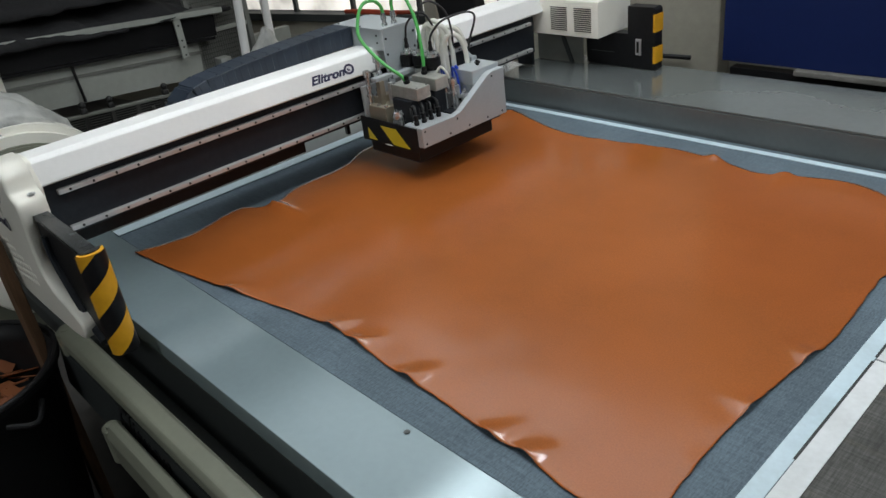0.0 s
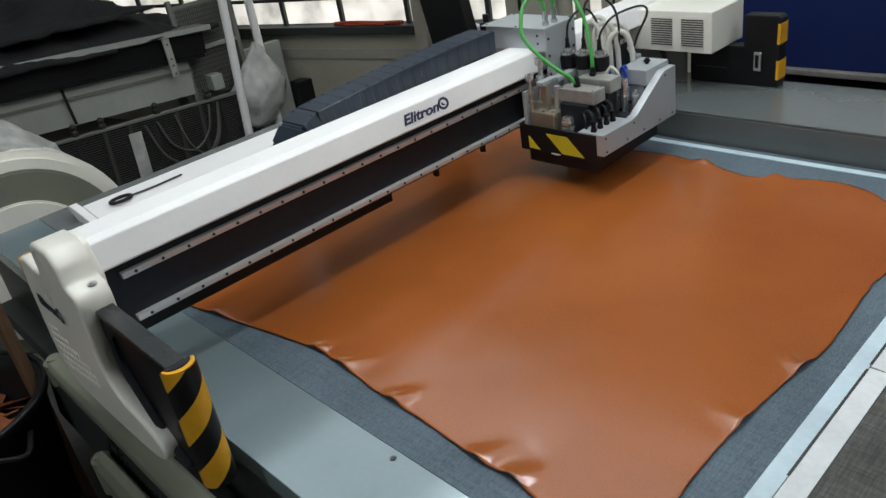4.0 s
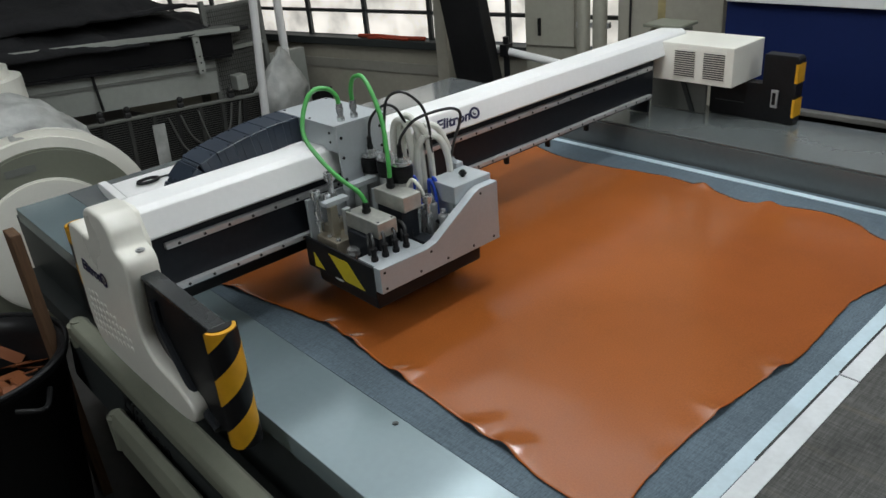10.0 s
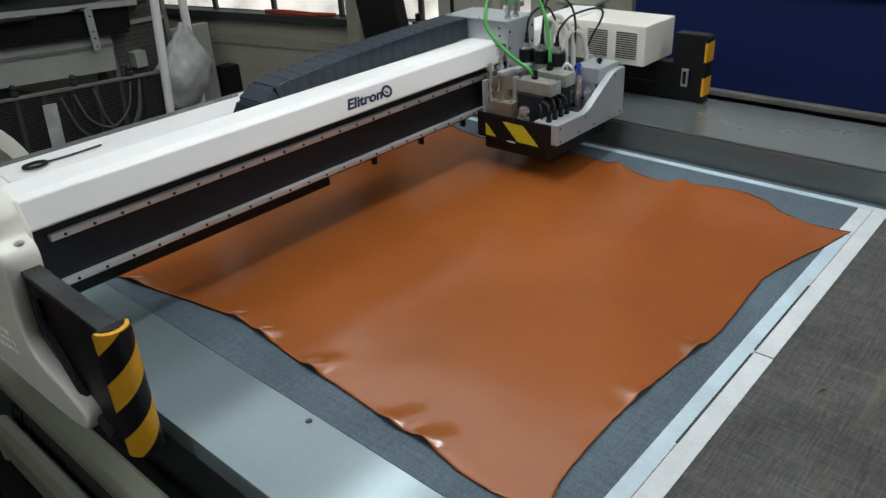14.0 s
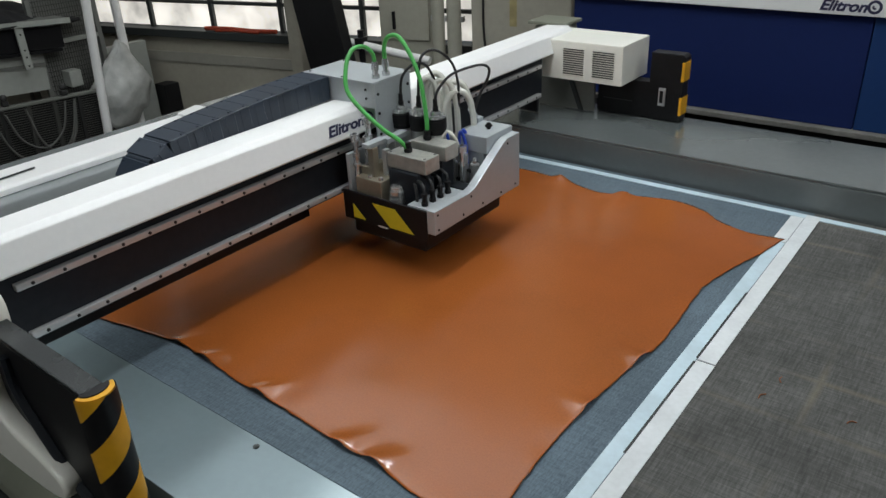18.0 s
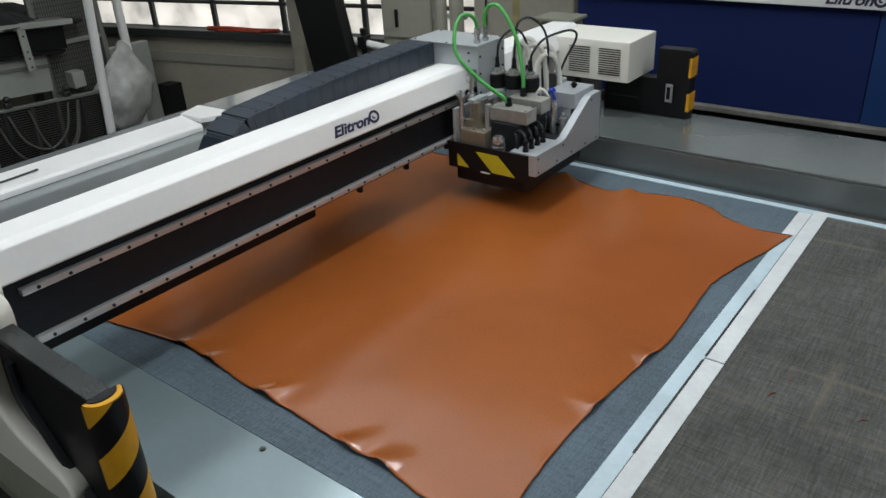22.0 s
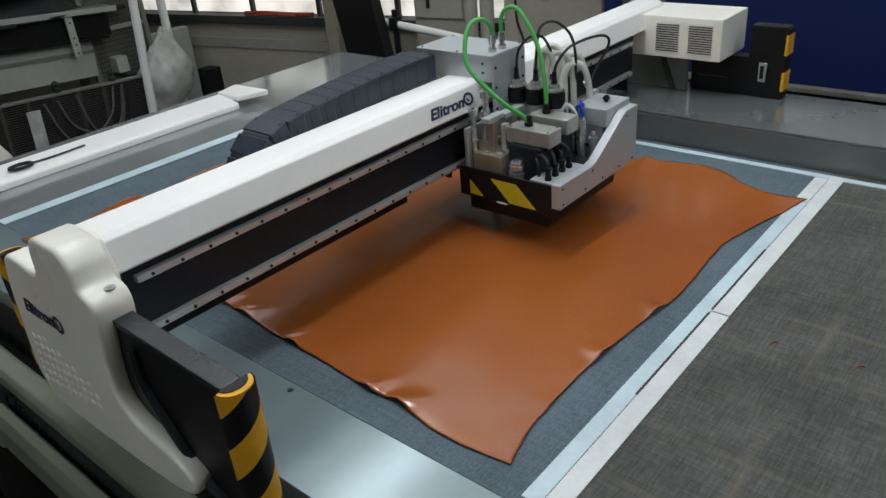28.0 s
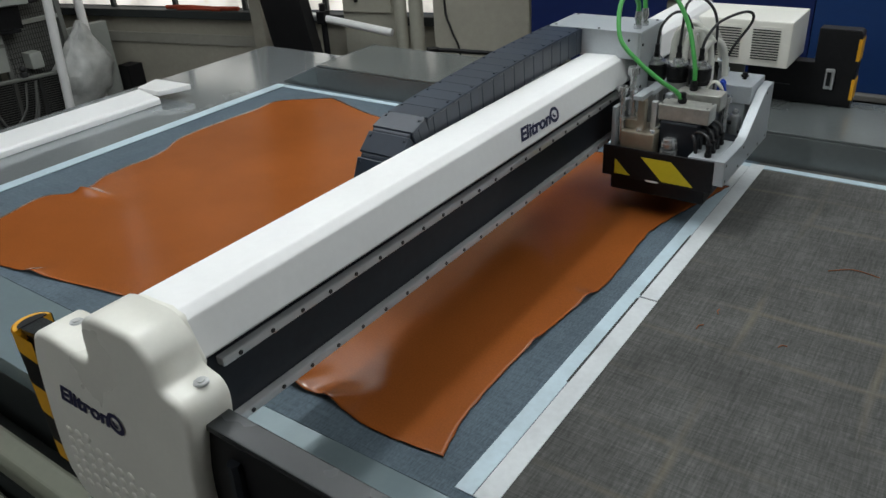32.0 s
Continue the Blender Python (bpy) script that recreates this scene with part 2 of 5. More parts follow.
def woven_lines(m, pitch, width, color):
    """Thin crossed threads of another colour in a woven mat."""
    nt = m.node_tree
    b = nt.nodes["Principled BSDF"]
    old = b.inputs["Base Color"].links[0].from_socket
    co = nt.nodes.new("ShaderNodeTexCoord")
    sep = nt.nodes.new("ShaderNodeSeparateXYZ")
    nt.links.new(co.outputs["Object"], sep.inputs[0])
    wob = nt.nodes.new("ShaderNodeTexNoise")
    wob.inputs["Scale"].default_value = 2.2
    nt.links.new(co.outputs["Object"], wob.inputs["Vector"])
    lines = []
    for k in range(2):
        add = nt.nodes.new("ShaderNodeMath")
        add.operation = "MULTIPLY_ADD"
        nt.links.new(wob.outputs["Fac"], add.inputs[0])
        add.inputs[1].default_value = 0.035
        nt.links.new(sep.outputs[k], add.inputs[2])
        pp = nt.nodes.new("ShaderNodeMath")
        pp.operation = "PINGPONG"
        nt.links.new(add.outputs[0], pp.inputs[0])
        pp.inputs[1].default_value = pitch * (0.5 if k else 0.8)
        lt = nt.nodes.new("ShaderNodeMapRange")
        nt.links.new(pp.outputs[0], lt.inputs["Value"])
        lt.inputs["From Max"].default_value = width
        lt.inputs["To Min"].default_value, lt.inputs["To Max"].default_value = 1, 0
        lines.append(lt)
    fade = nt.nodes.new("ShaderNodeTexNoise")
    fade.inputs["Scale"].default_value = 3.5
    nt.links.new(co.outputs["Object"], fade.inputs["Vector"])
    mx = nt.nodes.new("ShaderNodeMath")
    mx.operation = "MAXIMUM"
    nt.links.new(lines[0].outputs[0], mx.inputs[0])
    nt.links.new(lines[1].outputs[0], mx.inputs[1])
    dim = nt.nodes.new("ShaderNodeMath")
    dim.operation = "MULTIPLY"
    nt.links.new(mx.outputs[0], dim.inputs[0])
    weak = nt.nodes.new("ShaderNodeMapRange")
    weak.inputs["From Min"].default_value, weak.inputs["From Max"].default_value = 0.40, 0.75
    weak.inputs["To Max"].default_value = 0.55
    nt.links.new(fade.outputs["Fac"], weak.inputs["Value"])
    nt.links.new(weak.outputs[0], dim.inputs[1])
    mix = nt.nodes.new("ShaderNodeMix")
    mix.data_type = "RGBA"
    nt.links.new(dim.outputs[0], mix.inputs["Factor"])
    nt.links.new(old, mix.inputs["A"])
    mix.inputs["B"].default_value = (*color, 1)
    nt.links.new(mix.outputs["Result"], b.inputs["Base Color"])


def streaks(m, amount):
    """Fine crossed fibres: two noises drawn out along x and along y."""
    nt = m.node_tree
    b = nt.nodes["Principled BSDF"]
    co = nt.nodes.new("ShaderNodeTexCoord")
    last = b.inputs["Base Color"].links[0].from_socket
    for stretch in ((1.0, 0.045, 1.0), (0.06, 1.0, 1.0)):
        mp = nt.nodes.new("ShaderNodeMapping")
        mp.inputs["Scale"].default_value = stretch
        nt.links.new(co.outputs["Object"], mp.inputs["Vector"])
        tex = nt.nodes.new("ShaderNodeTexNoise")
        tex.inputs["Scale"].default_value, tex.inputs["Detail"].default_value = 330.0, 3
        nt.links.new(mp.outputs[0], tex.inputs["Vector"])
        ramp = nt.nodes.new("ShaderNodeMapRange")
        ramp.inputs["From Min"].default_value, ramp.inputs["From Max"].default_value = 0.3, 0.7
        ramp.inputs["To Min"].default_value, ramp.inputs["To Max"].default_value = 1 - amount, 1 + amount
        nt.links.new(tex.outputs["Fac"], ramp.inputs["Value"])
        mix = nt.nodes.new("ShaderNodeMix")
        mix.data_type, mix.blend_type = "RGBA", "MULTIPLY"
        mix.inputs["Factor"].default_value = 1
        nt.links.new(last, mix.inputs["A"])
        nt.links.new(ramp.outputs[0], mix.inputs["B"])
        last = mix.outputs["Result"]
    nt.links.new(last, b.inputs["Base Color"])


streaks(WEAVE, 0.20)
streaks(FELT, 0.10)
woven_lines(WEAVE, 0.150, 0.011, (0.19, 0.165, 0.11))

# ---- mesh helpers ----


def part(name, bm, material, parent=None, label="", smooth=False):
    me = bpy.data.meshes.new(name)
    bm.normal_update()
    bm.to_mesh(me)
    bm.free()
    me.materials.append(material)
    if smooth:
        for p in me.polygons:
            p.use_smooth = True
    ob = new(name, me)
    ob.parent = parent
    if label:
        ob["label"] = label
    return ob


def empty(name, m=Matrix()):
    ob = new(name)
    ob.matrix_world = m
    return ob


def box(x0, x1, y0, y1, z0, z1, bevel=0.0, seg=2, bm=None):
    b = bmesh.new()
    bmesh.ops.create_cube(b, size=1)
    for v in b.verts:
        v.co = ((x0 + x1) / 2 + v.co.x * (x1 - x0), (y0 + y1) / 2 + v.co.y * (y1 - y0), (z0 + z1) / 2 + v.co.z * (z1 - z0))
    if bevel:
        bmesh.ops.bevel(b, geom=b.edges[:], offset=bevel, segments=seg, profile=0.6, affect="EDGES")
    if bm is None:
        return b
    join(bm, b)
    return bm


def join(bm, other):
    me = bpy.data.meshes.new("tmp")
    other.to_mesh(me)
    other.free()
    bm.from_mesh(me)
    bpy.data.meshes.remove(me)
    return bm


def moved(bm, m):
    bmesh.ops.transform(bm, matrix=m, verts=bm.verts)
    return bm


def cyl(r, h, m=Matrix(), r2=None, n=20, bevel=0.0):
    """A cylinder of height h that stands on the origin of m."""
    b = bmesh.new()
    bmesh.ops.create_cone(b, cap_ends=True, segments=n, radius1=r, radius2=r if r2 is None else r2, depth=h)
    bmesh.ops.translate(b, vec=(0, 0, h / 2), verts=b.verts)
    if bevel:
        edges = [e for e in b.edges if abs(e.verts[0].co.z - e.verts[1].co.z) < 1e-6]
        bmesh.ops.bevel(b, geom=edges, offset=bevel, segments=2, affect="EDGES")
    bmesh.ops.transform(b, matrix=m, verts=b.verts)
    return b


def prism(outline, axis, a, b_, bevel=0.0, seg=2):
    """An outline in the two other axes, drawn out along axis from a to b_."""
    b = bmesh.new()

    def at(p, d):
        return {"x": (d, p[0], p[1]), "y": (p[0], d, p[1]), "z": (p[0], p[1], d)}[axis]

    lo = [b.verts.new(at(p, a)) for p in outline]
    hi = [b.verts.new(at(p, b_)) for p in outline]
    n = len(outline)
    b.faces.new(lo)
    b.faces.new(hi[::-1])
    for i in range(n):
        b.faces.new((lo[i], hi[i], hi[(i + 1) % n], lo[(i + 1) % n]))
    bmesh.ops.recalc_face_normals(b, faces=b.faces)
    if bevel:
        bmesh.ops.bevel(b, geom=b.edges[:], offset=bevel, segments=seg, profile=0.6, affect="EDGES")
    return b


def rounded_plate(outline, y0, y1, r, steps=6):
    """An outline in x and z, drawn out from y0 to y1, with its edge at y0 rounded by r."""
    pts = [Vector(p) for p in outline]
    n = len(pts)
    area2 = sum(pts[i].x * pts[(i + 1) % n].y - pts[(i + 1) % n].x * pts[i].y for i in range(n))
    norm = []
    for i in range(n):
        d = pts[(i + 1) % n] - pts[i - 1]
        q = Vector((-d.y, d.x)).normalized()
        norm.append(q if area2 > 0 else -q)
    b = bmesh.new()
    rings = [[b.verts.new((p.x, y1, p.y)) for p in pts]]
    for k in range(steps + 1):
        a = math.pi / 2 * k / steps
        inset, y = r * (1 - math.cos(a)), y0 + r * (1 - math.sin(a))
        rings.append([b.verts.new((p.x + q.x * inset, y, p.y + q.y * inset)) for p, q in zip(pts, norm)])
    rings.append([b.verts.new((p.x + q.x * (r + 0.001), y0, p.y + q.y * (r + 0.001))) for p, q in zip(pts, norm)])
    for u, v in zip(rings, rings[1:]):
        for i in range(n):
            b.faces.new((u[i], u[(i + 1) % n], v[(i + 1) % n], v[i]))
    for ring in (rings[-1], rings[0]):
        for tri in mathutils.geometry.tessellate_polygon([[v.co for v in ring]]):
            b.faces.new([ring[k] for k in tri])
    bmesh.ops.recalc_face_normals(b, faces=b.faces)
    return b


def spline(points, n):
    """A smooth curve through the points, n steps a span."""
    P = [Vector(p) for p in points]
    P = [2 * P[0] - P[1]] + P + [2 * P[-1] - P[-2]]
    out = []
    for i in range(1, len(P) - 2):
        for k in range(n):
            u = k / n
            a, b, c, d = P[i - 1:i + 3]
            out.append(0.5 * (2 * b + (c - a) * u + (2 * a - 5 * b + 4 * c - d) * u * u + (3 * b - a - 3 * c + d) * u ** 3))
    out.append(P[-2])
    return out


def tube(points, r, n=8, steps=6):
    """A round hose along a smooth curve through the points."""
    pts = spline(points, steps)
    b = bmesh.new()
    rings = []
    ref = Vector((0.31, 0.87, 0.38)).normalized()
    for i, p in enumerate(pts):
        t = (pts[min(i + 1, len(pts) - 1)] - pts[max(i - 1, 0)]).normalized()
        u = t.cross(ref).normalized()
        w = t.cross(u)
        rings.append([b.verts.new(p + r * (math.cos(2 * math.pi * k / n) * u + math.sin(2 * math.pi * k / n) * w)) for k in range(n)])
    for a, c in zip(rings, rings[1:]):
        for k in range(n):
            b.faces.new((a[k], a[(k + 1) % n], c[(k + 1) % n], c[k]))
    b.faces.new(rings[0][::-1])
    b.faces.new(rings[-1])
    bmesh.ops.recalc_face_normals(b, faces=b.faces)
    return b


def text(name, body, size, m, material, parent, extrude=0.0004, shear=0.25, label="", bold=0.0):
    cu = bpy.data.curves.new(name, "FONT")
    cu.body, cu.size, cu.extrude, cu.shear, cu.offset = body, size, extrude, shear, bold
    tmp = bpy.data.objects.new(name, cu)
    me = bpy.data.meshes.new_from_object(tmp)
    bpy.data.objects.remove(tmp)
    me.transform(m)
    me.materials.clear()
    me.materials.append(material)
    ob = new(name, me)
    ob.parent = parent
    if label:
        ob["label"] = label
    return ob


def structure(name, bm, material, label, category, parent=None):
    return tagged(part(name, bm, material, parent), label, category, kind="structure")


# ---- the room ----
H = 0.85
structure("floor", box(-9, 7, -6, 8, -0.1, 0), CONCRETE, "dark worn concrete floor of the workshop", "floor")
structure("ceiling", box(-9, 7, -6, 8, 3.5, 3.6), CEIL, "pale painted workshop ceiling", "ceiling")
structure("wall_south", box(-9, 7, -6.2, -6, 0, 3.5), PLASTER, "plain plastered wall behind the viewer", "wall")
structure("wall_east", box(7, 7.2, -6, 8, 0, 3.5), PLASTER, "plain plastered side wall", "wall")
structure("wall_west", box(-9.2, -9, -6, 8, 0, 3.5), PLASTER, "plain plastered side wall behind the benches", "wall")

# the window wall runs 13 degrees off the table
WALL = pose(0, 0, 0, 0, 0, 13)
WD = 3.4
SILL, HEAD = 0.82, 1.42
WX0, WX1 = -6.6, -1.40
ROOF = 3.5
for nm, b in (("wall_north", box(-9.5, 7, WD, WD + 0.25, 0, SILL - 0.05)), ("wall_north_upper", box(-9.5, 7, WD, WD + 0.25, HEAD, ROOF)),
              ("wall_north_west", box(-9.5, WX0, WD, WD + 0.25, SILL - 0.05, HEAD)), ("wall_north_east", box(WX1, 7, WD, WD + 0.25, SILL - 0.05, HEAD))):
    ob = structure(nm, b, PLASTER, "off-white plastered wall below and around the windows", "wall")
    ob.matrix_world = WALL


def window_run(name, xs, zs, glass, label):
    """A dark steel window of panes between the lines xs and zs."""
    win = tagged(empty(name, WALL), label, "window", kind="structure")
    part("window_sill", box(xs[0], xs[-1], WD - 0.045, WD + 0.1, zs[0] - 0.05, zs[0] + 0.003, 0.006), FRAME, win)
    for x in xs:
        part("mullion", box(x - 0.016, x + 0.016, WD + 0.015, WD + 0.07, zs[0] + 0.004, zs[-1], 0.004), FRAME, win)
    for z in zs[1:-1]:
        part("transom", box(xs[0], xs[-1], WD + 0.02, WD + 0.06, z - 0.011, z + 0.011), FRAME, win)
    for x0, x1 in zip(xs, xs[1:]):
        for z0, z1 in zip(zs, zs[1:]):
            part("pane", box(x0 + 0.017, x1 - 0.017, WD + 0.04, WD + 0.05, z0 + 0.012, z1 - 0.012), glass, win)


window_run("window_1", [-6.60, -6.06, -5.52, -4.98, -4.44, -3.90, -3.36, -2.80, -2.20, WX1], [SILL, 1.0, 1.21, HEAD], PANE, "long row of dark-framed frosted windows, daylit")
# Glowing sheets added below the ceiling for soft fill and sheen on the hide.
roof = tagged(empty("unseen_roof_glow"), "rows of unseen glowing sheets added under the ceiling as fill light", "roof light", kind="structure")
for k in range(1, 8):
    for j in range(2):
        part("roof_glow_panel", box(-5.4 + k * 1.4, -4.1 + k * 1.4, -0.5 + j * 1.75, 1.17 + j * 1.75, ROOF - 0.03, ROOF - 0.01), ROOF_GLOW, roof)

# ---- cutting table ----
table = tagged(empty("cutting_table"), "large grey flatbed leather cutting table with felt bed", "cutting table")
part("bed", box(-1.94, 2.4, 0.0, 1.53, H - 0.06, H - 0.004), RAIL_DARK, table)
part("near_rail", box(-2.52, 2.4, -0.18, 0.0005, H - 0.05, H, 0.0015), NEAR_RAIL, table, "smooth grey painted rail top")
part("near_skirt", box(-2.6, 2.4, -0.172, -0.15, 0.55, H - 0.051), RAIL_DARK, table)
# End piece paler like a lit fold; the rest darkened for reflected felt.
part("far_wall", prism([(-1.955, H - 0.05), (-1.955, H + 0.002), (-1.745, 0.936), (-1.745, H - 0.05)], "y", 1.535, 1.553), FAR_RAIL, table)
part("far_wall", box(-1.7445, 2.4, 1.535, 1.553, H - 0.05, 0.936), WALL_DARKENED, table, "grey inner wall of the rail, darkened for the felt it reflects")
part("far_rail", box(-1.74, 2.4, 1.54, 1.905, 0.937, 0.945, 0.003), FAR_RAIL, table, "broad raised grey rail top")
part("far_ramp", prism([(-1.96, H + 0.002), (-1.745, 0.944), (-1.745, 0.937), (-1.95, H - 0.006)], "y", 1.554, 1.92), SHEET, table)
part("far_body", box(-1.73, 2.4, 1.556, 1.9, 0.2, 0.936), RAIL_DARK, table)
part("left_sheet", box(-2.52, -1.915, 0.002, 1.98, H - 0.05, H + 0.001, 0.003), SHEET, table, "polished sheet metal apron")
part("table_body", box(-2.5, 2.4, -0.14, 1.5, 0.12, H - 0.065), RAIL_DARK, table)
felt = part("felt_sheet", box(-1.93, 0.018, 0.001, 1.53, H - 0.003, H), FELT, table, "blue-grey felt cutting mat")
part("woven_mat", box(0.0185, 2.38, 0.001, 1.53, H - 0.003, H), WEAVE, table, "grey-brown woven cutting mat")
for y0, y1 in ((0.338, 0.664), (0.678, 0.990)):
    part("tape_gap", box(-0.0022, 0.0028, y0, y1, H + 0.0027, H + 0.0031), RAIL_DARK, table)
part("far_strip", box(-1.93, 2.38, 1.480, 1.505, H + 0.0005, H + 0.0025), TAPE_BLUE, table, "thin pale edge strip")
part("left_strip", box(-1.948, -1.898, 0.0, 1.50, H + 0.002, H + 0.0045), TAPE_BLUE, table, "thin pale edge strip")
part("cross_tape", box(-0.032, 0.0, 0.02, 1.297, H + 0.0005, H + 0.0018), TAPE_BLUE, table, "pale bluish tape across the bed")
part("cross_tape", box(-0.034, 0.0, 1.300, 1.503, H + 0.0005, H + 0.0018), TAPE, table, "white tape across the bed")
part("cross_tape", box(0.002, 0.040, 0.02, 0.670, H + 0.001, H + 0.0026), TAPE, table, "white tape across the bed")
part("cross_tape", box(0.002, 0.039, 0.674, 1.503, H + 0.001, H + 0.0026), TAPE, table, "white tape across the bed")
part("screw", join(cyl(0.0065, 0.002, pose(-0.549, -0.018, H), n=16, bevel=0.0008), cyl(0.003, 0.0025, pose(-0.549, -0.018, H), n=6)), RAIL_DARK, table)


fair = part("fairing", prism([(-0.235, 0.635), (-0.235, 0.724), (-0.245, 0.730), (-0.280, 0.722), (-0.290, 0.708), (-0.288, 0.673), (-0.273, 0.635)], "x", -1.745, 2.4, 0.005), FAIRING, table, "long grey moulded side fairing")
part("recess_plate", prism([(-0.276, 0.53), (-0.272, 0.652), (-0.286, 0.652), (-0.300, 0.53)], "x", -1.80, 2.4), RAIL_DARK, table)
lip = part("fairing_lip", prism([(-0.300, 0.54), (-0.302, 0.630), (-0.310, 0.640), (-0.330, 0.632), (-0.342, 0.60), (-0.335, 0.50), (-0.310, 0.50)], "x", -1.36, 2.4, 0.006), FAIRING, table, "lower lip of the moulded fairing")
part("lip_end", moved(cyl(0.024, 0.12, Matrix(), n=20, bevel=0.01), pose(-1.37, -0.320, 0.505)), FAIRING, table)
part("fairing_end", moved(cyl(0.032, 0.09, Matrix(), n=20, bevel=0.012), pose(-1.745, -0.261, 0.637)), FAIRING, table)
part("trough", box(-2.5, 2.4, -0.234, -0.15, 0.55, 0.62), RAIL_DARK, table)
text("embossed_logo", "Elitron", 0.11, pose(-1.40, -0.2935, 0.580, 83, 0, 0), BLACK, fair, 0.004)


# ---- leather hide ----
def hide():
    near = spline([(-1.74, -0.02), (-1.53, 0.005), (-1.21, 0.06), (-0.97, 0.10), (-0.87, 0.10), (-0.70, 0.085), (-0.56, 0.08), (-0.42, 0.068), (-0.34, 0.07), (-0.22, 0.052), (-0.085, 0.062)], 16)
    right = spline([(-0.085, 0.062), (-0.105, 0.16), (-0.112, 0.3), (-0.108, 0.41), (-0.1, 0.53), (-0.088, 0.62), (-0.08, 0.7), (-0.09, 0.9), (-0.09, 0.97), (-0.062, 1.10), (-0.030, 1.21), (-0.008, 1.318)], 14)
    far = spline([(-1.58, 1.445), (-1.41, 1.385), (-1.28, 1.350), (-1.12, 1.347), (-0.86, 1.392), (-0.71, 1.378), (-0.54, 1.342), (-0.485, 1.370), (-0.35, 1.402), (-0.25, 1.380), (-0.18, 1.332), (-0.1, 1.305), (-0.008, 1.318)], 16)
    left = spline([(-1.74, -0.02), (-1.70, 0.14), (-1.74, 0.32), (-1.66, 0.39), (-1.71, 0.53), (-1.72, 0.73), (-1.78, 0.88), (-1.77, 1.18), (-1.76, 1.33), (-1.58, 1.445)], 16)
    nu, nv = 190, 150

    def on(curve, u):
        f = u * (len(curve) - 1)
        i = min(int(f), len(curve) - 2)
        return curve[i].lerp(curve[i + 1], f - i)

    folds = [(-0.423, 0.069, 0.10, 1.15), (-0.34, 0.07, 0.09, 1.0), (-0.665, 0.088, 0.10, 1.2), (-0.853, 0.095, 0.11, 1.05), (-0.95, 0.10, 0.10, 1.2),
             (-0.104, 0.409, 0.10, 2.9), (-0.089, 0.608, 0.10, 2.8), (-1.62, 0.40, 0.16, 0.2), (-0.52, 1.39, 0.10, -1.9), (-0.70, 1.40, 0.12, -2.2), (-1.3, 0.04, 0.1, 1.0), (-0.486, 1.345, 0.12, -1.45), (-0.703, 1.38, 0.09, -0.9), (-1.66, 0.40, 0.34, 0.05)]
    b = bmesh.new()
    grid = []
    A, B, C, D = near[0], near[-1], far[-1], far[0]
    for i in range(nu + 1):
        u = i / nu
        row = []
        for j in range(nv + 1):
            v = j / nv
            p = (1 - v) * on(near, u) + v * on(far, u) + (1 - u) * on(left, v) + u * on(right, v)
            p = p - ((1 - u) * (1 - v) * A + u * (1 - v) * B + (1 - u) * v * D + u * v * C)
            q = Vector((p[0], p[1], 0))
            edge = min(u, 1 - u, v, 1 - v)
            z = H + 0.0022
            z += 0.0016 * (noise.noise(q * 3.1) + 0.7) + 0.0007 * (noise.noise(q * 9) + 0.5)
            z += max(0, 0.06 - edge) / 0.06 * 0.002 * (noise.noise(q * 14) + 0.6)
            for fx, fy, fl, fa in folds:
                dx, dy = q.x - fx, q.y - fy
                al = dx * math.cos(fa) + dy * math.sin(fa)
                ac = -dx * math.sin(fa) + dy * math.cos(fa)
                if -0.03 < al < fl:
                    z += 0.010 * (1 - max(al, 0) / fl) ** 2 * math.exp(-(ac / 0.022) ** 2)
            wob = 0.0025 if edge < 1e-6 else 0.0
            row.append(b.verts.new((q.x + wob * noise.noise(q * 40), q.y + wob * noise.noise(q * 41 + Vector((5, 0, 0))), z)))
        grid.append(row)
    for i in range(nu):
        for j in range(nv):
            b.faces.new((grid[i][j], grid[i + 1][j], grid[i + 1][j + 1], grid[i][j + 1]))
    ob = part("leather_hide", b, LEATHER, None, smooth=True)
    ob.data.materials.append(LEATHER_BACK)
    so = ob.modifiers.new("thickness", "SOLIDIFY")
    so.thickness, so.offset, so.material_offset, so.material_offset_rim = 0.0018, -1, 1, 1
    return tagged(ob, "large tan orange leather hide lying flat with wavy edges", "leather hide")


hide()

# ---- gantry (local x is measured from the tip of the front bumper) ----
gantry = tagged(empty("gantry"), "white and black travelling gantry beam across the table", "gantry")
BX0, BX1 = -0.541, -0.411
RISE = 0.020  # the beam's height over its drawn heights
part("beam_cover", prism([(BX0, 1.130), (BX0, 1.194), (BX0 + 0.012, 1.205), (BX1 - 0.034, 1.208), (BX1 - 0.019, 1.197), (BX1 - 0.003, 1.143), (BX1 - 0.006, 1.138)], "y", -0.212, 1.87, 0.003), WHITE, gantry, "glossy white beam cover")
part("beam_core", box(BX0 + 0.01, BX1 - 0.033, -0.220, 1.69, 0.986, 1.140, 0.004), ANTHRACITE, gantry)
part("beam_skirt", box(BX0 + 0.004, BX0 + 0.024, -0.215, 0.606, 0.925, 0.9855, 0.003), BLACK, gantry, "black sheet under the beam's back")
for y in (0.79, 0.995, 1.20, 1.41):
    part("skirt_post", box(BX0 + 0.004, BX0 + 0.020, y - 0.006, y + 0.006, 0.925, 0.9855, 0.002), BLACK, gantry)
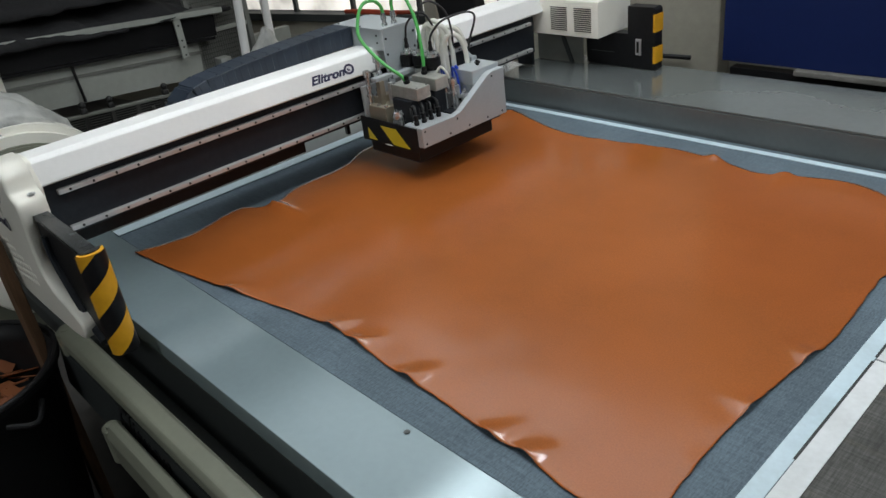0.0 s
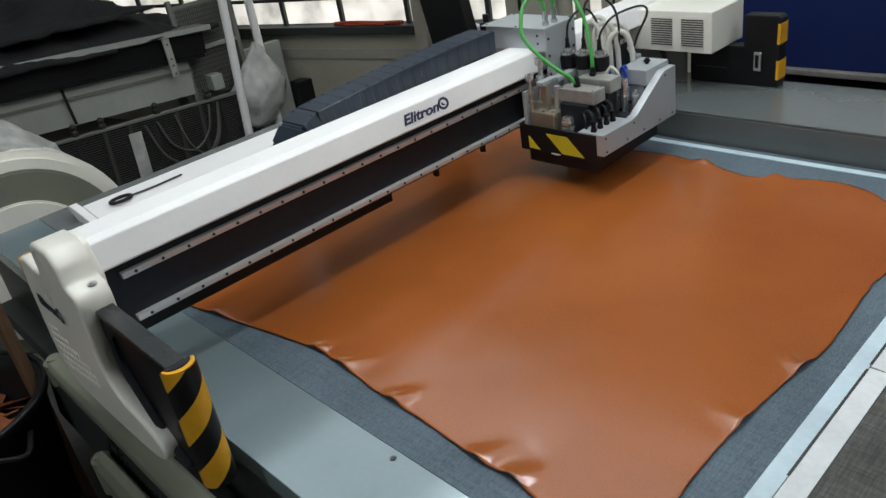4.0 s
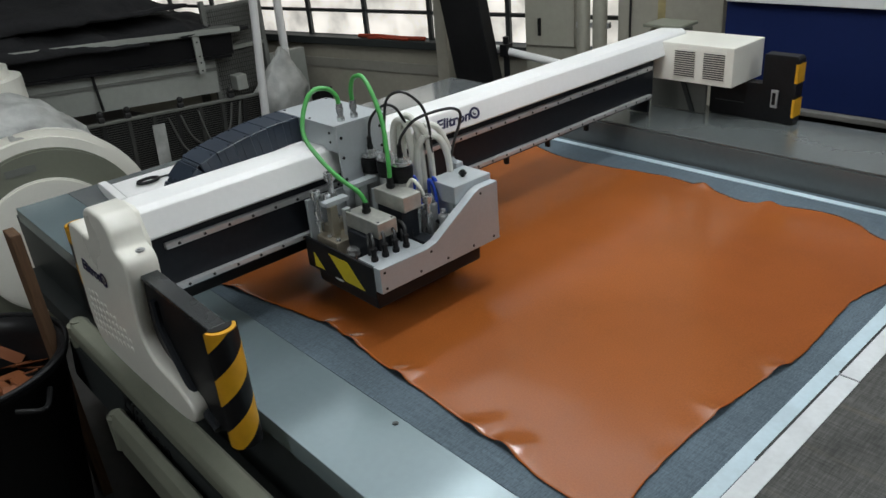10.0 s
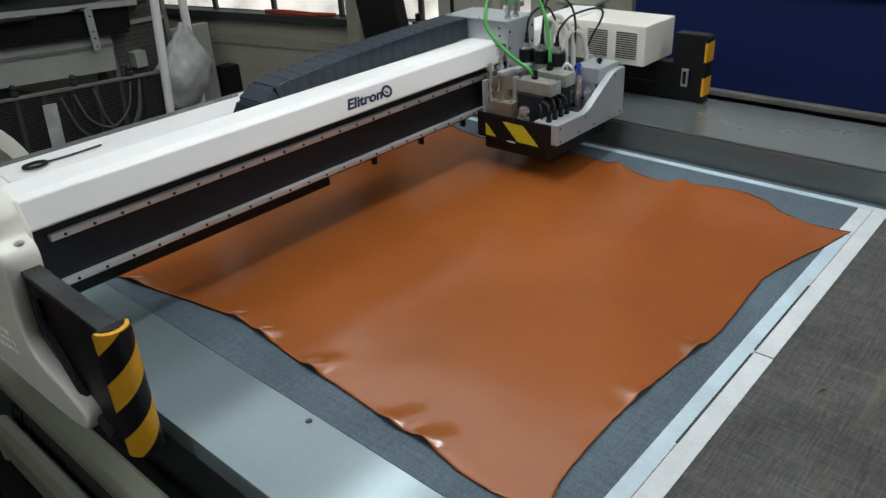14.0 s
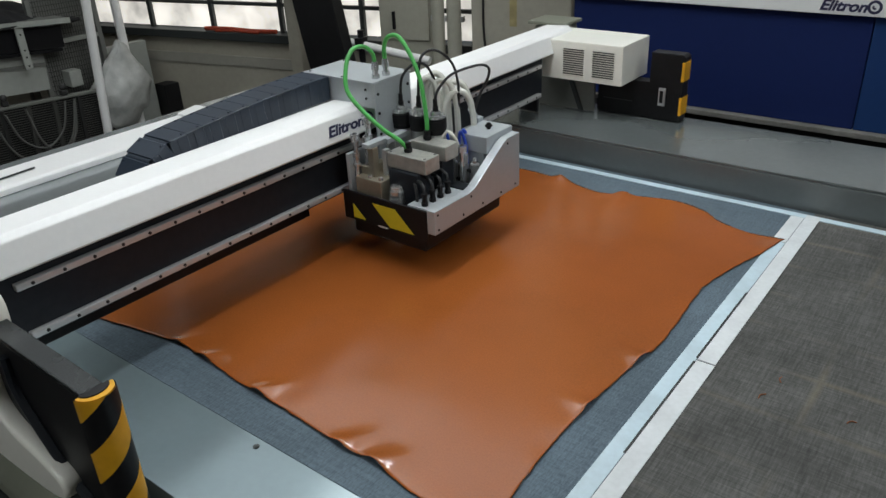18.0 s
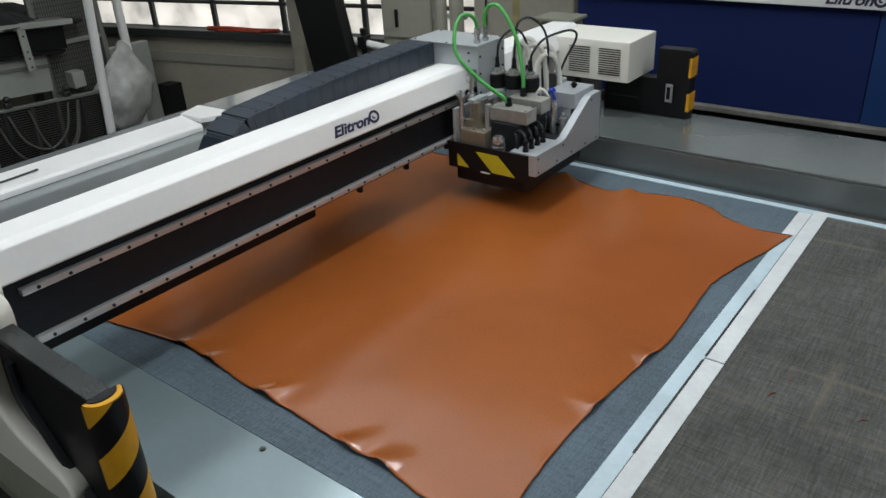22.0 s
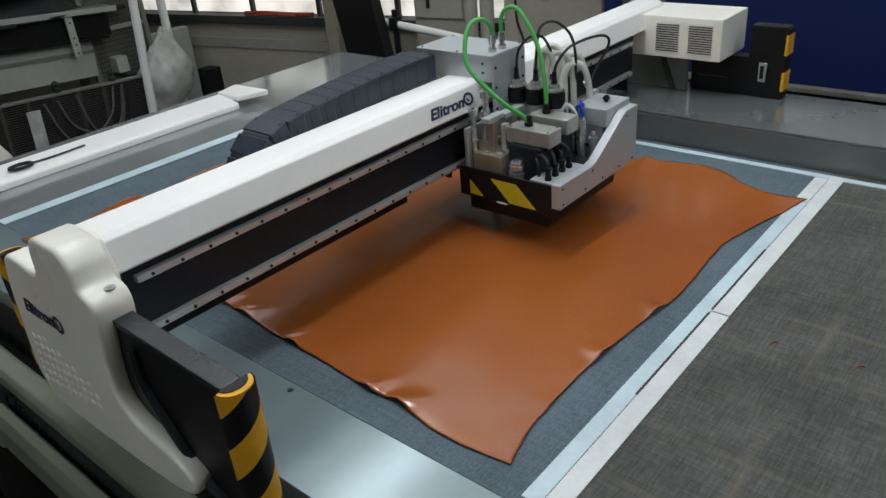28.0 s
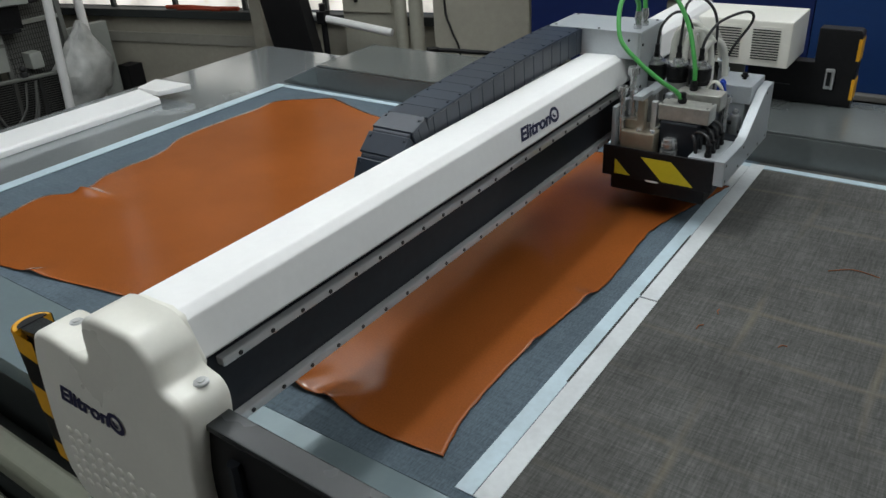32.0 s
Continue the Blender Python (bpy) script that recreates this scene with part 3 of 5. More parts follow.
for z in (1.104, 1.002):
    rail = part("guide_rail", box(BX1 - 0.032, BX1 - 0.016, -0.175, 1.66, z - 0.004, z + 0.010, 0.003), RAIL_STEEL, gantry, "bright steel guide rail")
    n = 30
    bolt = cyl(0.0036, 0.002, pose(BX1 - 0.0165, -0.145, z + 0.003, 0, 90, 0), n=10)
    first = part("rail_bolt", bolt, BLACK, rail)
    for k in range(1, n):
        o = new("rail_bolt", first.data)
        o.parent = rail
        o.location.y = k * 0.061


def logo(parent, m, size, wide=1.0):
    """The maker's lettering with a ring mark behind it."""
    m = m @ Matrix.Diagonal((wide, 1, 1, 1))
    text("logo_lettering", "Elitron", size, m, INK, parent, 0.0003, 0.28, "dark navy lettering", 0.034 * size)
    b = bmesh.new()
    n = 28
    for r0, r1, a0, a1 in ((0.25, 0.42, 0, 2 * math.pi), (0.04, 0.15, 2.2, 5.6)):
        ring = []
        for k in range(n + 1):
            a = a0 + (a1 - a0) * k / n
            ring.append([b.verts.new((3.15 * size + r * size * math.cos(a), 0.36 * size + 1.1 * r * size * math.sin(a), 0.0004)) for r in (r0, r1)])
        for p, q in zip(ring, ring[1:]):
            b.faces.new((p[0], p[1], q[1], q[0]))
    part("logo_ring", moved(b, m), INK, parent)


logo(gantry, pose(BX1 - 0.0063, 0.613, 1.158, 72.7, 0, 90), 0.036, 1.32)

# near end: moulded cap with shoulders, bolts and dimples
CAP = [(-0.745, 0.850), (-0.746, 0.900), (-0.736, 0.980), (-0.722, 1.060), (-0.708, 1.105), (-0.694, 1.130), (-0.670, 1.140), (-0.630, 1.139), (-0.580, 1.134), (-0.556, 1.142), (-0.549, 1.182), (-0.538, 1.206), (-0.512, 1.217), (-0.470, 1.218), (-0.432, 1.216),
       (-0.406, 1.192), (-0.401, 1.168), (-0.396, 1.152), (-0.383, 1.146), (-0.366, 1.140), (-0.357, 1.122), (-0.360, 1.090), (-0.370, 1.050), (-0.380, 1.000), (-0.379, 0.945), (-0.338, 0.908), (-0.256, 0.893), (-0.190, 0.870), (-0.184, 0.836), (-0.240, 0.810), (-0.410, 0.797), (-0.640, 0.792), (-0.715, 0.806), (-0.745, 0.850)]
CAP = [tuple(p) for p in spline(CAP, 4)][:-1]
cap = part("end_cap", rounded_plate(CAP, -0.290, -0.222, 0.009), CREAM, gantry, "rounded cream plastic end cap", smooth=True)
part("cap_neck", prism([(BX0 - 0.003, 1.10), (BX0 - 0.003, 1.19), (BX0 + 0.012, 1.207), (BX0 + 0.03, 1.211), (BX1 - 0.045, 1.213), (BX1 - 0.020, 1.206), (BX1 + 0.003, 1.140), (BX1 - 0.01, 1.10)], "y", -0.270, -0.206, 0.010, 3), CREAM, cap, smooth=True)
for bx, bz in ((-0.376, 1.1425), (-0.650, 1.1375)):
    part("cap_bolt", join(cyl(0.010, 0.004, pose(bx, -0.245, bz), n=20, bevel=0.001), cyl(0.005, 0.006, pose(bx, -0.245, bz), n=12)), STEEL, cap)
part("cap_bolt", cyl(0.006, 0.004, pose(BX1 + 0.002, -0.224, 1.140, 0, 90, 0), n=16), STEEL, cap)
dimple = bmesh.new()
bmesh.ops.create_uvsphere(dimple, u_segments=10, v_segments=6, radius=0.0088)
for v in dimple.verts:
    v.co.y *= 0.35
first = part("dimple", dimple, CREAM, cap, smooth=True)
first.location = (-0.690, -0.2895, 0.955)
for r in range(6):
    for k in range(3 + 2 * r):
        if r == 0 and k == 0:
            continue
        x, z = -0.690 + 0.026 * k - 0.004 * r, 0.955 - 0.022 * r + 0.004 * k
        if x < -0.40 and (x < -0.45 or z < 0.86):
            o = new("dimple", first.data)
            o.parent, o.location = cap, (x, -0.2895, z)
logo(cap, pose(-0.672, -0.2915, 1.026, 90, 0, 0), 0.040, 1.12)


def bumper(x0, x1, flat):
    """A black guard arm from x0 to its tip at x1, with a striped foam buffer down the tip."""
    s = 1 if x1 > x0 else -1
    arm = part("guard_arm", prism([(x0, 0.80), (x0, 1.088), (x1, 1.078), (x1, 0.86), (x1 - s * 0.10, 0.80)], "y", -0.260, -0.234, 0.004), BLACK, gantry, "black sheet-metal guard arm")
    part("arm_rim", prism([(x0, 1.0885), (x0, 1.099), (x1, 1.088), (x1, 1.0785)], "y", -0.264, -0.227, 0.002), ARM_TOP, arm)
    if s > 0:
        part("arm_rib", tube([(x0 + s * 0.08, -0.263, 1.055), (x0 + s * 0.09, -0.264, 0.98), (x0 + s * 0.19, -0.264, 0.865), (x0 + s * 0.26, -0.264, 0.825)], 0.010), ANTHRACITE, arm)
    z0, z1, n = 0.830, 1.085, 18
    span = (z1 - z0) / 2.15
    rim = [(x1 + s * (0.002 + 0.030 * math.cos(math.pi * k / n - math.pi / 2)), -0.243 + 0.032 * math.sin(math.pi * k / n - math.pi / 2)) for k in range(n + 1)]
    end = list(rim)
    rim[0] = (x1 - s * flat, -0.275)
    for mt, ph in ((YELLOW, 0.0), (BLACK, 0.5)):
        b = bmesh.new()
        for band in range(-3, 5):
            pairs = []
            for k in range(n + 1):
                lo = z0 + (band - 0.21 - ph + 0.72 * k / n) * span
                pairs.append((min(max(lo, z0), z1), min(max(lo + 0.5 * span, z0), z1)))
            for k in range(n):
                (a0, a1), (c0, c1) = pairs[k], pairs[k + 1]
                if a1 - a0 > 1e-5 or c1 - c0 > 1e-5:
                    b.faces.new([b.verts.new((*rim[k], a0)), b.verts.new((*rim[k + 1], c0)), b.verts.new((*rim[k + 1], c1 + 1e-6)), b.verts.new((*rim[k], a1 + 1e-6))])
        bmesh.ops.remove_doubles(b, verts=b.verts, dist=1e-6)
        part("buffer_stripe", b, mt, arm, "striped foam buffer", smooth=True)
    core = [(x1 + (x - x1) * 0.93, -0.243 + (y + 0.243) * 0.93) for x, y in end]
    part("buffer_core", prism(core, "z", z0 + 0.001, z1 - 0.022), BLACK, arm)
    part("buffer_top", prism(core, "z", z1 - 0.0215, z1 + 0.001), YELLOW, arm)
    part("buffer_seat", prism([(x1 + (x - x1) * 0.6, -0.243 + (y + 0.243) * 0.75) for x, y in end], "z", z1 + 0.0012, z1 + 0.003), BLACK, arm)


bumper(-0.40, -0.066, 0.0)
bumper(-0.64, -0.800, 0.05)

# far end: motor box with louvres and the far guard
VY, VZ = 1.714, 1.056
vent = part("motor_box", box(-0.466, -0.154, VY, VY + 0.21, VZ, VZ + 0.134, 0.004), CREAM, gantry, "cream sheet-metal motor box")
for gx in (-0.374, -0.262):
    part("louvre_panel", box(gx - 0.004, gx + 0.082, VY - 0.0018, VY - 0.0002, VZ + 0.016, VZ + 0.118, 0.0006), CREAM, vent)
    for k in range(12):
        part("louvre", box(gx, gx + 0.078, VY - 0.0032, VY - 0.0016, VZ + 0.022 + 0.0076 * k, VZ + 0.0252 + 0.0076 * k), BLACK, vent)
part("box_flange", box(-0.480, -0.4665, VY + 0.001, VY + 0.012, VZ + 0.001, VZ + 0.062, 0.002), CREAM, vent)
for z in (VZ + 0.017, VZ + 0.047):
    part("flange_screw", cyl(0.0035, 0.002, pose(-0.473, VY + 0.0012, z, 90, 0, 0), n=10), STEEL, vent)
far_cap = part("far_cap", box(-0.590, -0.468, 1.872, 1.985, 1.04, 1.196, 0.010), FAIRING, gantry, "grey far end cap")
part("cap_lid", box(-0.612, -0.455, 1.862, 1.995, 1.2005, 1.213, 0.004), FAIRING, far_cap)
GY, GX, GZ = 1.826, -0.020, -RISE
fg = part("far_guard", moved(prism([(-0.272, 0.9475), (0.036, 0.9475), (0.036, 1.168), (0.028, 1.176), (-0.082, 1.176), (-0.082, 1.074), (-0.272, 1.074)], "y", GY, GY + 0.05, 0.003), pose(GX, 0, GZ)), BLACK, gantry, "black far guard with yellow stripes")
for z0, z1 in ((0.972, 1.034), (1.088, 1.152)):
    part("guard_stripe", moved(box(0.020, 0.0375, GY + 0.006, GY + 0.0515, z0, z1), pose(GX, 0, GZ)), YELLOW, fg)
    part("stripe_lip", moved(box(0.0285, 0.0375, GY - 0.0015, GY + 0.005, z0, z1), pose(GX, 0, GZ)), YELLOW, fg)
latch = part("guard_latch", moved(join(box(-0.045, -0.020, GY - 0.004, GY - 0.0005, 0.998, 1.060, 0.0015), box(-0.024, -0.018, GY - 0.014, GY - 0.004, 1.000, 1.058, 0.0015)), pose(GX, 0, GZ)), STEEL, fg)
part("latch_slot", moved(box(-0.040, -0.028, GY - 0.0055, GY - 0.0035, 1.008, 1.050, 0.0008), pose(GX, 0, GZ)), BLACK, latch)
part("guard_seam", moved(box(-0.25, -0.14, GY - 0.0015, GY - 0.0002, 0.998, 1.001), pose(GX, 0, GZ)), RAIL_DARK, fg)
part("far_leg", prism([(-0.520, 0.9475 - RISE), (-0.295, 0.9475 - RISE), (-0.295, 1.060), (-0.520, 1.060)], "y", 1.80, 1.812, 0.002), GREYBOX, gantry, "grey sheet-metal leg plate")
part("leg_brace", prism([(-0.350, 0.9475 - RISE), (-0.332, 0.9475 - RISE), (-0.385, 1.055), (-0.403, 1.055)], "y", 1.790, 1.7995, 0.002), RAIL_DARK, gantry)
part("far_foot", box(-0.545, -0.468, 1.695, 1.712, 0.9475 - RISE, 1.085, 0.004), ANTHRACITE, gantry)

# ---- cutting head (local y is measured from its front plate) ----
head = tagged(empty("cutter_carriage"), "aluminium cutter carriage with hoses and black-yellow front plate", "cutting machine")
front = part("front_plate", box(-0.424, -0.147, 0.0, 0.006, 0.932, 1.011, 0.0015), BLACK, head, "black front plate with yellow warning stripes")
part("warning_stripe", prism([(-0.324, 0.994), (-0.248, 0.994), (-0.190, 0.939), (-0.268, 0.939)], "y", -0.0008, 0.001), LIME, front)
part("warning_stripe", prism([(-0.391, 0.977), (-0.388, 0.977), (-0.350, 0.940), (-0.391, 0.940)], "y", -0.0008, 0.001), LIME, front)
part("sticker", prism([(-0.292 + 0.018 * math.cos(k * 0.4), 0.9345 + 0.0025 * math.sin(k * 0.4)) for k in range(16)], "y", -0.0006, 0.001), WHITE, front)
side = part("side_plate", prism([(0.0, 0.954), (0.0, 1.016), (0.140, 1.014), (0.168, 1.020), (0.298, 1.099), (0.318, 1.106), (0.376, 1.106), (0.376, 0.954)], "x", -0.146, -0.122, 0.002), ALU, head, "anodised aluminium side plate")
for sy, sz in ((0.012, 1.004), (0.014, 0.964), (0.115, 0.966), (0.150, 1.003), (0.200, 0.966), (0.285, 0.966), (0.318, 1.092), (0.355, 0.966)):
    part("plate_screw", cyl(0.0035, 0.0012, pose(-0.1225, sy, sz, 0, 90, 0), n=10), BLACK, side)
# Black block added below the base for the carriage's shadow and reflection.
part("under_shade_block", box(-0.408, -0.168, 0.016, 0.350, 0.890, 0.9375, 0.006), BLACK, head, "black block added under the carriage for its shadow and reflection")
part("base_plate", box(-0.42, -0.147, 0.007, 0.372, 0.938, 0.952, 0.002), ANTHRACITE, head)
ledge = part("ledge", box(-0.212, -0.147, 0.007, 0.150, 0.996, 1.0135, 0.0015), ALU, head, "aluminium connector ledge")
for k in range(4):
    y = 0.024 + 0.031 * k
    part("connector", join(join(cyl(0.0085, 0.010, pose(-0.170, y, 1.0135), n=12, bevel=0.001), cyl(0.0066, 0.016, pose(-0.170, y, 1.0235), n=8)), cyl(0.0085, 0.006, pose(-0.170, y, 1.0395), n=12, bevel=0.0015)), BLACK, ledge, "black threaded connector")
for k in range(4):
    y = 0.024 + 0.031 * k
    part("lead", tube([(-0.170, y, 1.044), (-0.178, y + 0.006, 1.060), (-0.205, y + 0.022 - 0.004 * k, 1.062 + 0.004 * (k % 2)), (-0.238, y + 0.030 - 0.008 * k, 1.040), (-0.262, y + 0.030 - 0.010 * k, 1.010)], 0.0042, 8), CABLE, head, "looped black lead")
part("back_plate", join(box(-0.408, -0.398, 0.008, 0.118, 0.952, 1.108, 0.0015), box(-0.408, -0.400, 0.119, 0.372, 0.952, 1.085, 0.0015)), ALU, head, "slotted aluminium back plate")
for sy, sz in ((0.03, 1.085), (0.03, 1.045), (0.09, 1.085), (0.09, 1.03)):
    part("plate_slot", box(-0.3985, -0.3968, sy - 0.005, sy + 0.005, sz - 0.010, sz + 0.010, 0.0005), BLACK, head)
bracket = part("carriage_box", box(-0.622, -0.3925, 0.112, 0.252, 1.198, 1.264, 0.002), ALU, head, "grey aluminium carriage box above the beam")
part("box_lid", box(-0.636, -0.386, 0.106, 0.258, 1.2642, 1.2676, 0.001), ALU, bracket)
part("carriage_face", box(-0.3922, -0.3862, 0.112, 0.252, 1.060, 1.2635, 0.001), ALU, head, "tall aluminium face plate in front of the beam")
for sx_, sy in ((-0.622, 0.118), (-0.50, 0.250), (-0.622, 0.248), (-0.50, 0.114), (-0.400, 0.248)):
    part("box_screw", cyl(0.0035, 0.0018, pose(sx_, sy, 1.2676), n=10), BLACK, bracket)
for sy, sz in ((0.122, 1.235), (0.122, 1.185), (0.122, 1.13), (0.24, 1.235), (0.24, 1.185)):
    part("box_screw", cyl(0.004, 0.0018, pose(-0.3862, sy, sz, 0, 90, 0), n=10), BLACK, bracket)
for sx_, sz in ((-0.418, 1.222), (-0.418, 1.245)):
    part("box_screw", cyl(0.0035, 0.0018, pose(sx_, 0.112, sz, 90, 0, 0), n=10), BLACK, bracket)
for hx, hy in ((-0.411, 0.146), (-0.409, 0.184)):
    b = cyl(0.0105, 0.010, pose(hx, hy, 1.2676), n=6)
    join(b, cyl(0.0075, 0.012, pose(hx, hy, 1.2776), n=14))
    join(b, cyl(0.0095, 0.012, pose(hx, hy, 1.2886), n=14, bevel=0.001))
    join(b, cyl(0.0080, 0.010, pose(hx, hy, 1.3006), n=14, bevel=0.001))
    part("hose_connector", b, CHROME, bracket, "chrome hose connector")

# the two tools: the front one rides up and down on its slide
BRONZE = mat("bronze_slide", (0.40, 0.36, 0.28), 0.35, 0.7, 0.06, 90, 0.1, 8)
slide = part("tool_slide", join(box(-0.385, -0.300, 0.012, 0.098, 0.955, 1.022, 0.003), box(-0.385, -0.352, 0.035, 0.098, 1.022, 1.044, 0.002)), BRONZE, head, "bronze coloured tool slide")
for px, py in ((-0.344, 0.024), (-0.309, 0.024), (-0.309, 0.060)):
    part("slide_screw", join(cyl(0.0065, 0.007, pose(px, py, 1.022), n=14, bevel=0.001), cyl(0.0032, 0.0072, pose(px, py, 1.022), n=6)), CHROME, slide)
for px, py, zt, r in ((-0.392, 0.030, 1.128, 0.0095), (-0.384, 0.072, 1.165, 0.0105), (-0.372, 0.050, 1.120, 0.007)):
    b = cyl(r * 0.72, zt - 0.99, pose(px, py, 0.98), n=16)
    join(b, cyl(r * 1.35, 0.020, pose(px, py, zt - 0.020), n=20, bevel=0.0016))
    join(b, cyl(r * 1.05, 0.012, pose(px, py, zt - 0.062), n=18, bevel=0.001))
    join(b, cyl(r * 1.2, 0.008, pose(px, py, 1.044), n=18, bevel=0.001))
    rod = part("guide_rod", b, CHROME, slide, "chromed guide rod with a socket head")
    part("rod_socket", cyl(r * 0.62, 0.0006, pose(px, py, zt), n=6), BLACK, slide)
part("slide_post", box(-0.352, -0.334, 0.030, 0.050, 1.022, 1.098, 0.0015), BRONZE, slide, "square tan post")
part("slide_post", box(-0.328, -0.314, 0.056, 0.074, 1.022, 1.090, 0.0015), STEEL, slide)
part("yoke_bar", box(-0.362, -0.338, 0.022, 0.088, 1.0985, 1.110, 0.0015), ALU, slide, "flat aluminium yoke bar")
part("tool_body", join(box(-0.300, -0.205, 0.045, 0.105, 0.955, 1.048, 0.004), cyl(0.030, 0.022, pose(-0.262, 0.072, 0.952), n=20)), ANTHRACITE, slide)
part("dial", join(join(cyl(0.0195, 0.016, pose(-0.268, 0.036, 0.988), n=24, bevel=0.003), cyl(0.0155, 0.008, pose(-0.268, 0.036, 1.004), n=24, bevel=0.002)), cyl(0.022, 0.030, pose(-0.268, 0.036, 0.956), n=24, bevel=0.002)), CHROME, slide, "small round chrome dial")
part("tool_block", box(-0.310, -0.186, 0.054, 0.110, 1.049, 1.088, 0.003), ALU_WORN, slide, "milled aluminium tool block")
part("plug", join(cyl(0.0105, 0.012, pose(-0.262, 0.082, 1.088), n=16, bevel=0.002), cyl(0.0085, 0.014, pose(-0.262, 0.082, 1.100), n=16, bevel=0.002)), BLACK, slide)
for px, py in ((-0.302, 0.062), (-0.194, 0.062), (-0.302, 0.102), (-0.194, 0.102)):
    part("block_screw", cyl(0.0035, 0.0006, pose(px, py, 1.088), n=8), BLACK, slide)

b2 = part("tool_block", box(-0.298, -0.186, 0.134, 0.188, 1.086, 1.125, 0.003), ALU_WORN, head, "milled aluminium tool block")
part("plug", join(cyl(0.0105, 0.012, pose(-0.262, 0.160, 1.125), n=16, bevel=0.002), cyl(0.0085, 0.014, pose(-0.262, 0.160, 1.137), n=16, bevel=0.002)), BLACK, b2)
part("tool_body", box(-0.292, -0.200, 0.136, 0.186, 0.952, 1.0855, 0.004), ANTHRACITE, head)
part("yoke_bar", box(-0.366, -0.340, 0.094, 0.182, 1.118, 1.131, 0.0015), ALU, head, "flat aluminium yoke bar")
part("slide_post", box(-0.366, -0.346, 0.130, 0.152, 0.952, 1.1178, 0.0015), STEEL, head)
part("slide_post", box(-0.330, -0.312, 0.150, 0.170, 0.952, 1.110, 0.0015), ALU, head)
part("arm_bracket", box(-0.300, -0.212, 0.190, 0.200, 0.952, 1.060, 0.002), ALU, head)
for px, py, zt, r in ((-0.222, 0.206, 1.112, 0.0098), (-0.193, 0.212, 1.106, 0.0098)):
    b = cyl(r * 0.72, zt - 0.952, pose(px, py, 0.952), n=16)
    join(b, cyl(r * 1.35, 0.018, pose(px, py, zt - 0.018), n=20, bevel=0.0016))
    join(b, cyl(r * 1.1, 0.010, pose(px, py, zt - 0.055), n=18, bevel=0.001))
    rod = part("guide_rod", b, CHROME, head, "chromed guide rod with a socket head")
    part("rod_socket", cyl(r * 0.62, 0.0006, pose(px, py, zt), n=6), BLACK, rod)
for px, py, zt in ((-0.382, 0.150, 1.105), (-0.206, 0.236, 1.075), (-0.176, 0.244, 1.050), (-0.235, 0.228, 1.05)):
    ac = part("air_cylinder", join(cyl(0.0125, zt - 0.952, pose(px, py, 0.952), n=20, bevel=0.002), cyl(0.0045, 0.016, pose(px, py, zt - 0.002), n=10)), STEEL, head, "small steel air cylinder")
    part("cylinder_nut", cyl(0.008, 0.006, pose(px, py, zt + 0.002), n=6), CHROME, ac)
    part("air_fitting", join(cyl(0.0045, 0.012, pose(px + 0.011, py, zt - 0.045, 0, 90, 0), n=10), cyl(0.006, 0.006, pose(px + 0.020, py, zt - 0.045, 0, 90, 0), n=10)), BLACK, ac)
b3 = part("camera_box", join(box(-0.240, -0.1475, 0.258, 0.380, 1.074, 1.120, 0.0025), box(-0.225, -0.160, 0.262, 0.372, 0.952, 1.0735, 0.002)), ALU, head, "grey box with a black knob")
part("knob", join(join(cyl(0.0055, 0.007, pose(-0.184, 0.322, 1.120), n=12), cyl(0.0105, 0.006, pose(-0.184, 0.322, 1.126), n=18, bevel=0.002)), cyl(0.007, 0.006, pose(-0.184, 0.322, 1.131), n=14, bevel=0.002)), BLACK, b3)
elbow = part("hose_elbow", join(join(box(-0.262, -0.238, 0.352, 0.376, 1.098, 1.132, 0.002), cyl(0.008, 0.030, pose(-0.250, 0.360, 1.128, 35, -10, 0), n=14, bevel=0.001)), cyl(0.0095, 0.010, pose(-0.254, 0.347, 1.152, 35, -10, 0), n=6)), ALU, head, "silver hose elbow")
# Dark blocks added to keep light out of the carriage's inside.
part("dark_filler_block", box(-0.396, -0.300, 0.190, 0.372, 0.9525, 1.05, 0.004), BLACK, head)
part("dark_filler_block", box(-0.299, -0.245, 0.262, 0.372, 0.9525, 1.04, 0.004), ANTHRACITE, head)
part("cable_gland_bar", box(-0.205, -0.148, 0.160, 0.200, 0.9525, 1.012, 0.003), ANTHRACITE, head)

# three tool motors with glands and cables
MOTORS = ((-0.375, 0.196), (-0.320, 0.202), (-0.262, 0.198))
for mx, my in MOTORS:
    mo = part("motor", cyl(0.0235, 0.200, pose(mx, my, 0.952), n=24, bevel=0.002), STEEL, head, "cylindrical tool motor")
    part("motor_cap", join(cyl(0.0275, 0.030, pose(mx, my, 1.142), n=28, bevel=0.003), cyl(0.0255, 0.010, pose(mx, my, 1.132), n=28)), BLACK, mo)
    part("motor_top", join(cyl(0.0265, 0.009, pose(mx, my, 1.172), n=28, bevel=0.003), cyl(0.0145, 0.010, pose(mx, my, 1.181), n=20, bevel=0.003)), CHROME, mo)
    part("motor_gland", join(cyl(0.0075, 0.012, pose(mx, my, 1.190), n=12, bevel=0.001), cyl(0.0058, 0.020, pose(mx, my, 1.201), n=12, bevel=0.001)), BLACK, mo)
